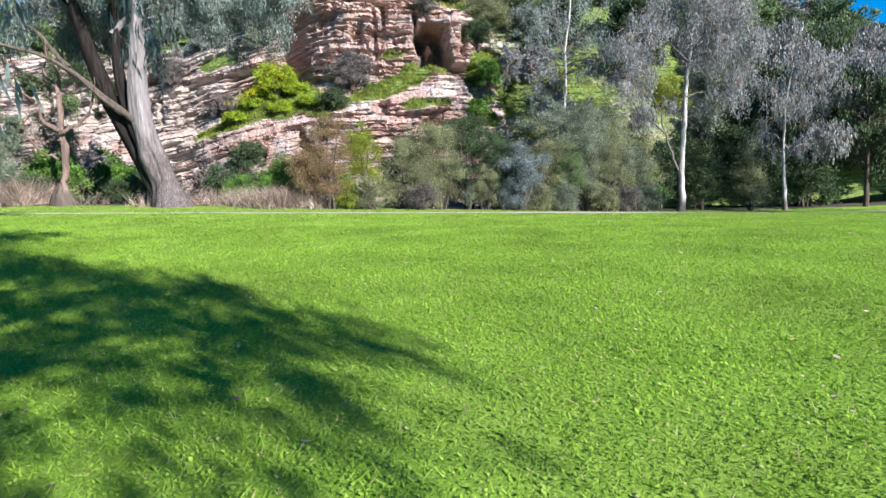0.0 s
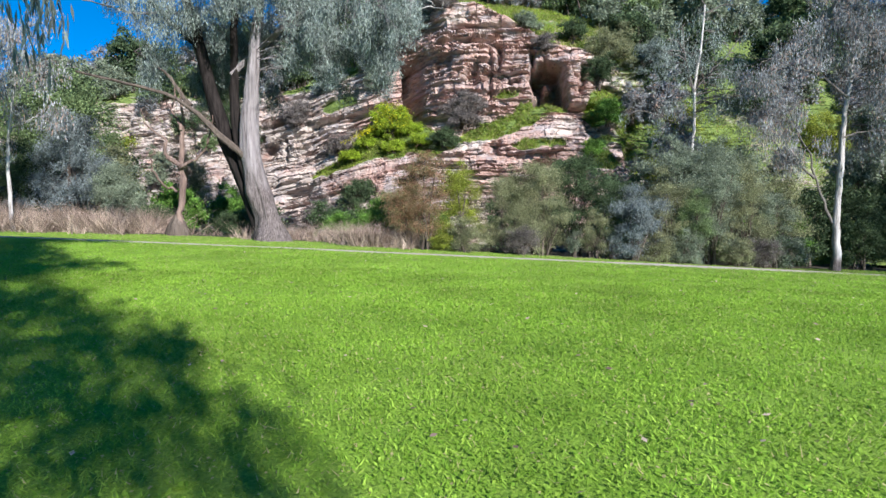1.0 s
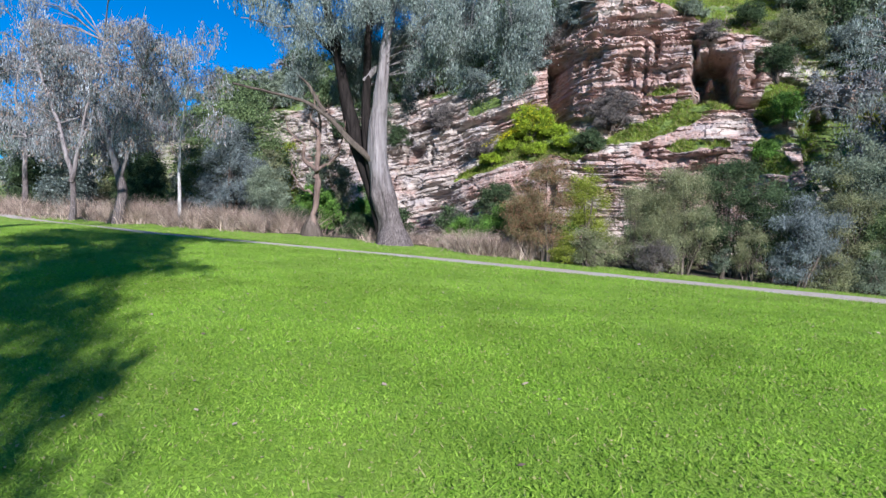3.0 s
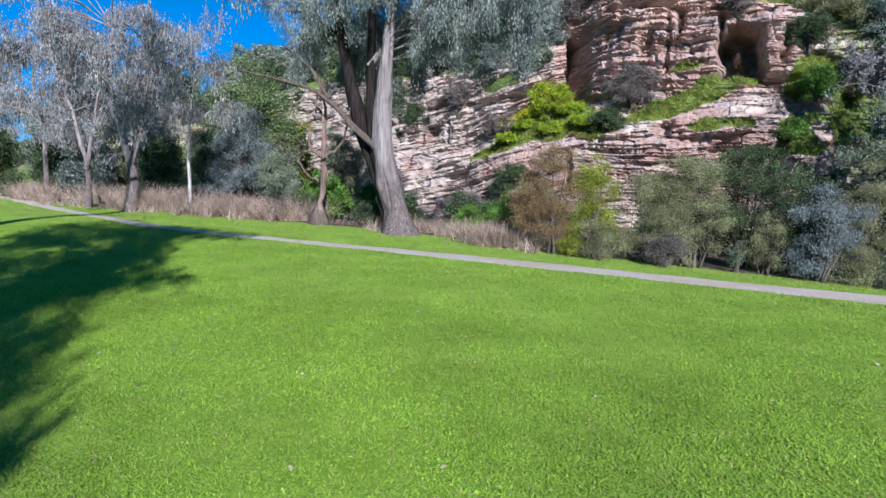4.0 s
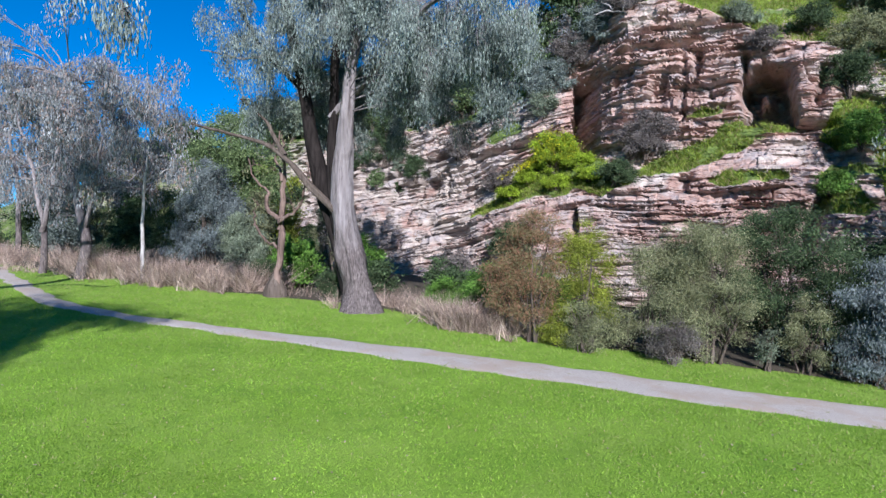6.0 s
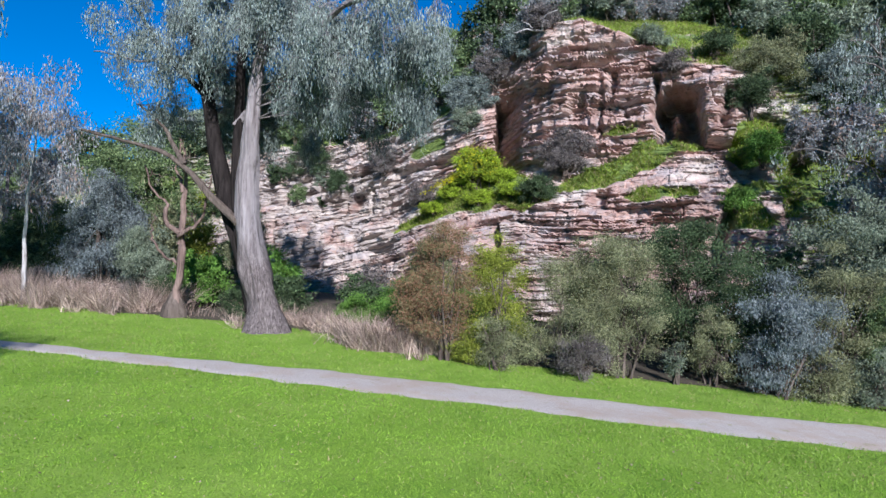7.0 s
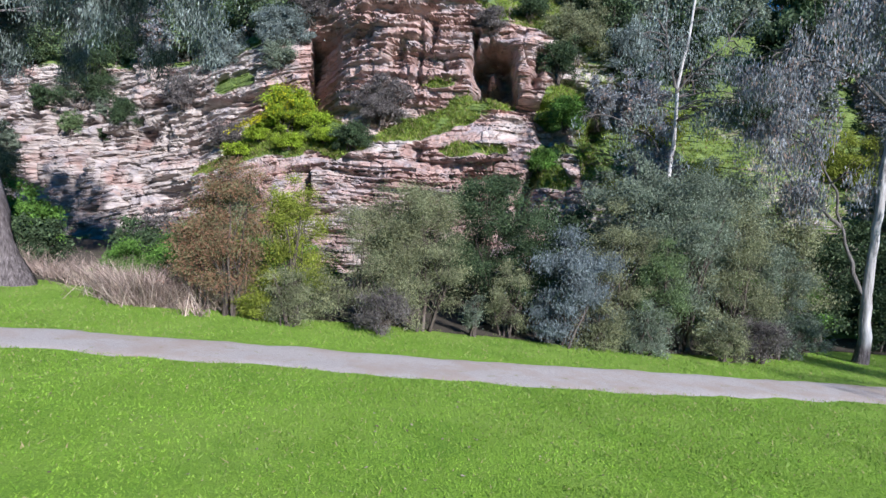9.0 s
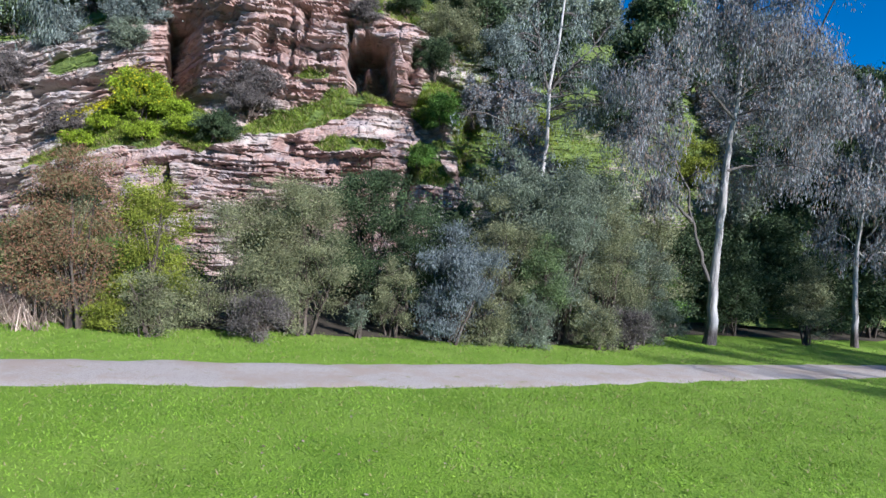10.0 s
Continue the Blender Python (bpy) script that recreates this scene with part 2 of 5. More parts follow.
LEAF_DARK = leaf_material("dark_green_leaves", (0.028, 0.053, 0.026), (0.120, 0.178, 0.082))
LEAF_OLIVE = leaf_material("olive_green_leaves", (0.117, 0.132, 0.068), (0.384, 0.401, 0.226))
LEAF_RED = leaf_material("rusty_olive_leaves", (0.088, 0.086, 0.040), (0.300, 0.285, 0.145), (0.60, (0.32, 0.165, 0.105)))
LEAF_LIME = leaf_material("yellow_green_leaves", (0.130, 0.170, 0.022), (0.380, 0.430, 0.065))
LEAF_BRIGHT = leaf_material("bright_spring_leaves", (0.150, 0.230, 0.016), (0.430, 0.580, 0.050))
LEAF_FRESH = leaf_material("fresh_green_leaves", (0.055, 0.130, 0.022), (0.190, 0.360, 0.065))
LEAF_GREY = leaf_material("grey_twiggy_leaves", (0.105, 0.092, 0.090), (0.280, 0.250, 0.235))
FLOWER = leaf_material("yellow_flowers", (0.42, 0.40, 0.015), (0.62, 0.60, 0.03))
REED = leaf_material("dry_straw_reeds", (0.26, 0.185, 0.155), (0.72, 0.575, 0.49), (0.8, (0.15, 0.105, 0.085)), 0.2, 0.8)
GRASS = leaf_material("grass_blades", (0.165, 0.330, 0.028), (0.375, 0.560, 0.082), (0.95, (0.42, 0.38, 0.19)), 0.4, patchy=0.5, patch_size=0.7)
VERGE = leaf_material("dry_verge_grass", (0.165, 0.285, 0.042), (0.370, 0.490, 0.130), (0.86, (0.40, 0.34, 0.17)), 0.4, patchy=0.4)
TURF = leaf_material("hill_grass", (0.124, 0.195, 0.026), (0.389, 0.490, 0.083), (0.86, (0.354, 0.295, 0.153)), 0.35, patch_size=1.0)
# ---- ground ----
GY = [-60, -10, 0, 5, 8, 11, 16, 18.5, 20.5, 22, 25, 30, 36, 60]
GB = [-1.2, -0.5, -0.15, 0.08, 0.24, 0.33, 0.33, 0.32, 0.29, 0.23, 0.26, 0.1, 0.1, 0.1]
GS = [0.0, 0.02, 0.03, 0.033, 0.038, 0.05, 0.072, 0.074, 0.07, 0.074, 0.083, 0.085, 0.085, 0.06]
_yy = np.arange(-60, 60.01, 0.25)


def _smoothed(vals):
    v, k = np.interp(_yy, GY, vals), np.hanning(13)
    return np.convolve(np.pad(v, 6, mode="edge"), k / k.sum(), "valid")


_b, _s = _smoothed(GB), _smoothed(GS)


def ground_z(x, y):
    """The height of the ground: lawn, the dip of the path, the bank that falls to one side."""
    x, y = np.asarray(x, float), np.asarray(y, float)
    lumps = 0.026 * (fbm(x * 0.5, y * 0.5, 3, 3) - 0.5)
    return np.interp(y, _yy, _b) - np.interp(y, _yy, _s) * 34 * np.tanh(x / 34) + lumps


def gz(x, y):
    return float(ground_z(x, y))


xs = np.concatenate([[-1800, -700, -300, -150], np.arange(-90, -30, 2.0), np.arange(-30, 30, 0.4), np.arange(30, 91, 2.0), [150, 300, 700, 1800]])
ys = np.concatenate([[-1800, -600, -200, -80], np.arange(-40, -2, 1.5), np.arange(-2, 34, 0.3), np.arange(34, 70, 3.0), [90, 150, 300, 800, 1800]])
ground = part("ground", grid_mesh("ground", xs, ys, ground_z), lawn_mat)
tagged(ground, "mown green lawn with clover, sloping gently to a path", "lawn", kind="structure")

PX = [-120, -60, -35, -25, -20, -16, -12, -8, -4, 0, 3, 6, 9, 12, 16, 25, 50, 120]
PY = [44, 30, 23.6, 20.6, 19.0, 18.0, 18.3, 19.4, 20.55, 21.5, 22.2, 23.1, 24.1, 25.2, 26.6, 29.2, 35, 48]


def path_y(x):
    return np.interp(x, PX, PY)


pxs = np.arange(-70, 60, 0.25)
k = np.hanning(25)
mid = np.convolve(np.pad(path_y(pxs), 12, mode="edge"), k / k.sum(), "valid")
slope = np.gradient(mid, pxs)
rows_p = []
for off in np.linspace(-1, 1, 9):
    w = np.interp(pxs, [-26, -18, -13, -9, -6, -3], [0.4, 0.42, 0.34, 0.52, 0.76, 0.92]) + 0.22 * (fbm(pxs * 1.3, pxs * 0 + (5 if off > 0 else 9), 21, 4) - 0.5) * 2
    d = off * w
    nx, ny = -slope / np.hypot(1, slope), 1 / np.hypot(1, slope)
    px_, py_ = pxs + nx * d, mid + ny * d
    rows_p.append(np.stack([px_, py_, ground_z(px_, py_) + 0.022 - 0.03 * (abs(off) == 1)], -1))
v = np.array(rows_p)
n, m = v.shape[1], v.shape[0]
i = (np.arange(m - 1)[:, None] * n + np.arange(n - 1)).ravel()
footpath = part("path", mesh_from("path", v.reshape(-1, 3), np.stack([i, i + 1, i + n + 1, i + n], 1), smooth=True), gravel_mat)
tagged(footpath, "pale grey compacted gravel footpath across the lawn", "path", kind="structure")

# leaf litter under the thicket between the lawn and the cliff
def litter_z(x, y):
    return ground_z(x, y) + 0.03 * fbm(x * 2, y * 2, 8, 3) + np.clip((y - litter_edge(x)) * 0.4, -0.12, 0.03)


def litter_edge(x):
    return np.interp(x, [-60, -35, -25, -16, -10, -6, -3, 0, 3, 6, 10, 15, 20, 30, 60], [30, 23.8, 23.2, 24.0, 25.6, 25.2, 24.8, 25.4, 26.2, 26.8, 28.2, 32.4, 33.4, 35.5, 42]) + 0.5 * (fbm(np.asarray(x) * 0.8, np.asarray(x) * 0 + 3, 31, 3) - 0.5)


lx, lu = np.arange(-60, 60, 0.5), np.linspace(0, 1, 40)
gx, gu = np.meshgrid(lx, lu)
gy = litter_edge(gx) * (1 - gu) + 40 * gu
v = np.stack([gx, gy, litter_z(gx, gy)], -1).reshape(-1, 3)
i = (np.arange(39)[:, None] * len(lx) + np.arange(len(lx) - 1)).ravel()
litter = part("undergrowth_soil", mesh_from("undergrowth_soil", v, np.stack([i, i + 1, i + len(lx) + 1, i + len(lx)], 1), smooth=True), soil_mat)
tagged(litter, "dark brown leaf litter on the bank under the thicket", "soil", kind="structure")

# ---- the cliff and the hill behind it ----
# stations along x: seven points (y, z) from the foot to the back of the hill
STATIONS = {
    -95: ((40, 2), (42, 4), (44, 6), (46, 8), (54, 11), (70, 14), (130, 10)),
    -60: ((37, 2), (38.5, 5), (40, 7), (42, 9), (50, 12.5), (64, 15), (130, 12)),
    -34: ((41, 2), (42.7, 7), (43.7, 8.2), (45.1, 12.4), (50.5, 14.6), (62.5, 16.5), (130, 12)),
    -22: ((41.4, 1.5), (43, 6.6), (43.8, 7.8), (45.2, 12), (49.8, 15), (59.8, 19.5), (130, 12)),
    -14: ((40, 0.8), (41.4, 5), (42.4, 6), (43.6, 11.8), (47.4, 15.6), (57.4, 21.5), (130, 12)),
    -9: ((37, 0.6), (38.8, 5.2), (41, 9.2), (41.8, 12.8), (45, 16.2), (54, 22), (130, 12)),
    -7: ((36.5, 0.6), (38.2, 5.2), (41.4, 9.2), (42.6, 15.4), (45, 17.4), (54, 22), (130, 12)),
    -4: ((36, 0.5), (37.7, 5.3), (39.8, 8.0), (40.4, 16.5), (44.8, 17.8), (54, 22), (130, 12)),
    -2: ((36, 0.4), (37.6, 5.4), (39.8, 7.2), (40.4, 16.4), (44.5, 17.4), (54, 22), (130, 12)),
    3: ((36, 0), (37.4, 6.0), (39.8, 8.6), (41.4, 13.5), (47, 17.6), (56, 21), (130, 12)),
    6: ((35.5, -0.3), (36.8, 5.4), (39.4, 8.0), (41.6, 12.7), (47, 17.0), (56, 20), (130, 12)),
    12: ((35, -0.8), (37, 3.2), (39.5, 6.0), (42.5, 10.2), (48, 15), (60, 20.5), (130, 12)),
    20: ((35, -1.2), (37.6, 2.6), (40, 6.0), (42.4, 10.2), (48, 14.5), (62, 19.5), (130, 12)),
    30: ((37, -1.5), (40, 2.2), (43, 5), (46, 8), (54, 14), (68, 19), (130, 12)),
    95: ((44, -1.5), (50, 2), (56, 4), (62, 6), (70, 8), (84, 9), (130, 6)),
}
SX = np.array(sorted(STATIONS), float)
SY = np.array([[p[0] for p in STATIONS[int(s)]] for s in SX])
SZ = np.array([[p[1] for p in STATIONS[int(s)]] for s in SX])
KNOT = np.array([0, 0.24, 0.36, 0.66, 0.80, 0.92, 1.0])
NB = 200
BEDS = np.cumsum(rng.choice([0.07, 0.11, 0.16, 0.26, 0.5], NB + 1, p=[0.34, 0.28, 0.2, 0.12, 0.06]) * rng.uniform(0.8, 1.2, NB + 1))[:NB] - 4.0
BED_OUT = rng.uniform(-0.5, 0.5, NB + 1)


def soft_box(x, a, b, s):
    return 0.25 * (1 + np.tanh((x - a) / (2 * s))) * (1 + np.tanh((b - x) / (2 * s)))


def cells(x, z, seed):
    """The nearest of scattered cell centres: its number, the offsets from it and the distance to the cell's border."""
    i0, j0 = np.floor(x), np.floor(z)
    f1, f2 = np.full_like(x, 9.0), np.full_like(x, 9.0)
    ci, cj, ox, oz = i0 * 0, j0 * 0, x * 0, x * 0
    for di in (-1, 0, 1):
        for dj in (-1, 0, 1):
            i, j = i0 + di, j0 + dj
            dx = x - (i + 0.1 + 0.8 * hash2(i, j, seed))
            dz = z - (j + 0.1 + 0.8 * hash2(i, j, seed + 1))
            d = (np.abs(dx) ** 3 + np.abs(dz) ** 3) ** (1 / 3)
            near = d < f1
            f2 = np.where(near, f1, np.minimum(f2, d))
            f1 = np.where(near, d, f1)
            ci, cj, ox, oz = np.where(near, i, ci), np.where(near, j, cj), np.where(near, dx, ox), np.where(near, dz, oz)
    return ci, cj, ox, oz, f2 - f1


def fractured(x, z, wide, tall, seed, joint=0.55):
    """Blocks of rock that stand in and out and tilt, with open joints between them."""
    wx = x + 0.5 * wide * (fbm(x / wide, z / tall, seed + 5, 3) - 0.5)
    wz = z + 0.7 * tall * (fbm(x / wide * 0.7, z / tall, seed + 6, 3) - 0.5)
    ci, cj, ox, oz, gap = cells(wx / wide, wz / tall, seed)
    lean_x, lean_z = hash2(ci, cj, seed + 2) - 0.5, hash2(ci, cj, seed + 3) - 0.35
    return hash2(ci, cj, seed + 4) - 0.5 + 0.9 * lean_x * ox + 0.9 * lean_z * oz - joint * np.clip(1 - gap / 0.10, 0, 1)


def ledge_shift(x):
    return 0.075 * (fbm(np.asarray(x) * 0.38, np.asarray(x) * 0 + 2.0, 95, 4) - 0.5)


# where grass and weeds grow on the face: along x, the lower and the upper limit
TURF_BEDS = (
    ((-13.6, -12.4, -9.6, -8.6, -7.7, -6.4, -4.7, -3.2), (5.3, 5.3, 5.9, 6.2, 6.2, 6.3, 5.9, 6.6), (5.5, 6.1, 8.2, 8.9, 9.6, 9.0, 7.8, 7.0)),
    ((-3.4, -2.2, -1.0, 0.2, 1.0, 2.2, 3.2, 3.9), (6.7, 7.2, 7.1, 7.2, 7.8, 8.4, 8.5, 8.7), (7.2, 7.8, 8.2, 8.7, 9.2, 9.3, 9.1, 8.8)),
    ((0.5, 1.0, 2.4, 3.5), (6.4, 6.1, 6.1, 6.4), (6.5, 6.9, 6.8, 6.5)),
    ((-1.1, -0.8, 0.2, 0.6), (9.8, 9.7, 9.8, 9.9), (9.9, 10.15, 10.1, 9.95)),
    ((4.9, 5.4, 6.4, 7.4), (8.2, 7.8, 7.7, 8.0), (8.6, 9.8, 9.9, 9.4)),
    ((4.8, 5.2, 6.2, 6.6), (6.2, 6.1, 6.2, 6.3), (6.4, 6.9, 6.8, 6.4)),
    ((4.5, 4.9, 6.0, 6.4), (4.8, 4.6, 4.6, 4.8), (5.0, 5.8, 5.7, 5.0)),
    ((-13.4, -12.8, -11.2, -10.6), (10.3, 10.1, 10.3, 10.5), (10.5, 11.0, 11.1, 10.7)),
)


def grown(x, z):
    """How far grass covers the face at x and height z, with ragged limits."""
    rag = 0.7 * (fbm(x * 1.3, z * 1.6, 96, 4) - 0.5)
    out = 0.0
    for xs_, low, high in TURF_BEDS:
        inside = np.minimum(z - np.interp(x, xs_, low), np.interp(x, xs_, high) - z) + rag
        ends = np.minimum(x - xs_[0], xs_[-1] - x) + rag
        out = np.maximum(out, np.clip(np.minimum(inside * 5, ends * 3) + 0.5, 0, 1))
    return out


def bed_rise(x):
    """How the bedding lies along the cliff: it climbs towards the big block and runs nearly level beyond it."""
    return np.interp(x, [-95, -40, -20, -10, -6, 20, 95], [-8, -5.5, -2.7, -0.6, 0.0, -0.6, -2.0])


def flank(x, z):
    """The great block turns its flank away from the sun: a deep cleft at one end that shallows along the wall, under a roof of rock."""
    ragged = 1.3 * (fbm(x * 0.9, z * 0.9, 87, 5) - 0.5)
    roof = 13.5 - 0.20 * np.abs(x + 5.6) + 0.5 * ragged
    deep = np.interp(x + 0.10 * (z - 10) + 0.25 * ragged, [-7.15, -6.98, -5.2, -2.9, -2.5], [0, 4.5, 0.75, 0.25, 0])
    return deep * soft_box(z, 8.3 + 0.15 * ragged, roof, 0.09)


def cliff_point(x, v):
    """The point of the cliff at x, v of the way up its section."""
    ys_, zs_ = np.zeros_like(x), np.zeros_like(x)
    v = v + ledge_shift(x) * soft_box(v, 0.08, 0.58, 0.03)
    for c in range(7):
        w = np.interp(v, KNOT, np.eye(7)[c])
        ys_ += w * np.interp(x, SX, SY[:, c])
        zs_ += w * np.interp(x, SX, SZ[:, c])
    steep = soft_box(v, 0.0, 0.70, 0.012)
    grassy = np.clip(grown(x, zs_), 0, 1)
    rocky = soft_box(x, -40, 9.5, 1.2)
    broad = (fbm(x * 0.17, zs_ * 0.2, 51, 4) - 0.5) * 2.0
    wav = 0.35 * (fbm(x * 0.22, zs_ * 0.2, 61, 3) - 0.5) + 0.16 * (vnoise(x * 0.8, zs_ * 0.8, 62) - 0.5)
    bz = zs_ - bed_rise(x) + wav
    bed = np.searchsorted(BEDS, bz)
    thick = np.maximum(BEDS[np.clip(bed, 0, NB - 1)] - BEDS[np.clip(bed - 1, 0, NB - 1)], 0.05)
    within = (bz - BEDS[np.clip(bed - 1, 0, NB - 1)]) / thick
    # every bed is broken into blocks along x, each a little in or out
    width = 0.5 + 2.2 * hash2(bed, bed * 0 + 1, 71)
    cell = np.floor((x + 0.25 * vnoise(x * 2, bed * 1.3, 70) + 7 * hash2(bed, bed * 0 + 2, 72)) / width)
    block = hash2(cell, bed, 73) - 0.5
    fray = vnoise(x * 2.3, bed * 3.7, 74) - 0.5
    out = BED_OUT[np.clip(bed, 0, NB)] * (0.12 + 0.55 * vnoise(x * 0.4, bed * 1.7, 75)) + 0.28 * block + 0.28 * fray
    # beds overhang the joint below them, which is open in places
    out += 0.10 * (within - 0.5) - 0.26 * (within < 0.30) * (vnoise(x * 0.9, bed * 2.9, 85) > 0.47)
    out -= 2.4 * np.clip(vnoise(x * 0.45, bed * 3.3, 88) - 0.70, 0, 1) * (thick > 0.15)
    # the slabs by the cave and the pale wall at the far end are broken into larger blocks
    slab = soft_box(x, -1.1, 4.9, 0.15) * soft_box(zs_, 9.6, 13.6, 0.3)
    far = soft_box(x, -40.0, -17.5, 0.6)
    massive = np.clip((vnoise(x * 0.3, zs_ * 0.4, 84) - 0.55) * 4 + 0.6 * np.maximum(slab, far), 0, 1)
    out *= 1 - 0.42 * massive
    tilt = zs_ - bed_rise(x)
    out += (0.14 + 0.45 * np.maximum(slab, far)) * fractured(x + 0.12 * zs_, tilt, 1.8, 1.5, 461, 0.30)
    out += 0.5 * fractured(x + 0.3 * zs_, tilt, 3.0, 1.4, 401, 0.12) + 0.16 * fractured(x - 0.2 * zs_, tilt, 1.3, 0.5, 421, 0.25) + 0.10 * fractured(x, tilt, 0.6, 0.17, 441, 0.5)
    out += 0.16 * (fbm(x * 1.7, zs_ * 2.4, 76, 5) - 0.5)
    amt = steep * (1 - 0.8 * grassy) * (0.25 + 0.75 * rocky)
    ys_ = ys_ - amt * (out * 0.9 + broad * 0.7)
    ragged = 1.3 * (fbm(x * 0.9, zs_ * 0.9, 87, 5) - 0.5)
    ys_ = ys_ + flank(x, zs_) * steep
    # fissures, notches and shaded hollows: x, from and to height, half width, depth, lean
    for fx, z0, z1, w, deep, lean in ((-2.35, 11.0, 12.2, 0.42, 0.9, 0.1), (-1.15, 9.8, 13.2, 0.10, 0.7, 0.02), (-0.55, 12.0, 13.4, 0.22, 0.8, 0.15), (-4.1, 12.2, 13.0, 0.5, 0.7, 0.2),
                                      (0.5, 10.6, 11.2, 0.4, 0.5, 0), (1.65, 9.6, 12.9, 0.14, 1.3, 0.05), (4.75, 9.8, 11.8, 0.15, 0.8, 0.1), (-5.85, 3.2, 5.3, 0.22, 1.4, -0.12), (-6.8, 4.9, 5.4, 0.7, 0.8, 0),
                                      (-0.95, 6.0, 6.75, 0.28, 1.2, 0.3), (0.9, 5.4, 5.9, 0.5, 0.6, 0), (4.0, 3.0, 6.9, 0.26, 1.7, 0.38), (5.8, 6.9, 7.8, 0.62, 1.6, -0.5), (7.6, 7.0, 7.9, 0.35, 1.2, 0.2), (6.9, 4.6, 6.0, 0.25, 1.0, 0.3),
                                      (-18.3, 6.7, 7.9, 0.6, 1.4, 0.35), (-19.6, 5.0, 8.8, 0.16, 0.9, 0.25), (-16.6, 6.6, 8.6, 0.12, 0.5, 0), (-21.6, 4, 9.2, 0.25, 0.9, 0.1), (-24.4, 5, 10.2, 0.3, 0.9, -0.1), (-27.0, 4, 9.0, 0.3, 0.9, 0.1),
                                      (9.3, 4.4, 6.4, 0.6, 1.2, 0.2), (14.0, 2.0, 4.6, 0.6, 1.0, 0), (-9.0, 3.0, 4.2, 0.3, 0.7, 0.2)):
        bend = lean * (zs_ - z0) + 0.5 * (fbm(x * 0.9, zs_ * 0.9, 90, 4) - 0.5)
        ys_ = ys_ + deep * soft_box(x - bend, fx - w, fx + w, 0.05) * soft_box(zs_ + 0.4 * ragged * w, z0, z1, 0.10) * steep
    # the small cave with a lump of rock in it, and the bulge of rock beside it
    ys_ = ys_ + 4.2 * soft_box(x + 0.10 * (zs_ - 9) + 0.6 * ragged, 1.9, 3.95, 0.06) * soft_box(zs_ - 0.6 * ragged + 0.35 * np.abs(x - 2.5), 9.2, 12.1, 0.06)
    ys_ = ys_ - 2.8 * soft_box(x + 0.3 * ragged, 2.35, 2.95, 0.1) * soft_box(zs_, 10.2, 11.2, 0.12)
    ys_ = ys_ - 0.8 * soft_box(x, 3.7, 5.4, 0.25) * soft_box(zs_, 9.6, 13.0, 0.35) * steep
    # long shaded undercuts below the thicker beds
    for a, bb, z0, h, deep in ((-14.4, -11.9, 9.3, 0.45, 1.1), (-11.2, -9.2, 9.5, 0.5, 1.1), (-19, -15.4, 9.6, 0.4, 0.9), (-17.5, -9.5, 5.4, 0.16, 0.5), (-16, -10, 3.6, 0.3, 0.6), (-4.4, -1.2, 5.2, 0.2, 0.5), (0.8, 3.6, 5.0, 0.22, 0.7), (0.6, 3.3, 3.9, 0.16, 0.5),
                               (1.2, 4.6, 8.0, 0.22, 0.6), (3.9, 6.0, 8.75, 0.34, 1.2), (4.4, 6.2, 8.1, 0.3, 0.9), (-4.5, 0, 13.9, 0.26, 0.7), (-3.5, 1.5, 14.7, 0.22, 0.6), (-2, 1.4, 12.4, 0.16, 0.45), (-30, -20, 8, 0.3, 0.6), (-6.8, -3.0, 5.4, 0.2, 0.6)):
        zz = z0 + bed_rise(x) - bed_rise(np.array((a + bb) / 2)) + 0.25 * (vnoise(x * 0.9, x * 0 + z0, 77) - 0.5)
        ys_ = ys_ + deep * soft_box(x, a, bb, 0.2) * soft_box(zs_, zz - h / 2, zz + h / 2, 0.05) * steep
    soft = 1 - steep
    zs_ = zs_ + soft * 1.6 * (fbm(x * 0.22, ys_ * 0.22, 81, 4) - 0.5) + 0.2 * grassy * steep * (fbm(x * 1.2, zs_ * 1.2, 82, 3) - 0.5)
    return ys_, zs_


cx = np.concatenate([np.arange(-95, -42, 1.0), np.arange(-42, -23, 0.16), np.arange(-23, 10, 0.07), np.arange(10, 28, 0.16), np.arange(28, 96, 1.0)])
cv = np.concatenate([np.linspace(0, 0.70, 330), np.linspace(0.70, 1, 60)[1:]])
gx, gv = np.meshgrid(cx, cv)
cy, cz = cliff_point(gx, gv)
v = np.stack([gx - 0.36 * flank(gx, cz) * (gv < 0.68), cy, cz], -1).reshape(-1, 3)
n, m = len(cx), len(cv)
i = (np.arange(m - 1)[:, None] * n + np.arange(n - 1)).ravel()
cliff = part("cliff", mesh_from("cliff", v, np.stack([i, i + 1, i + n + 1, i + n], 1)), rock_mat)
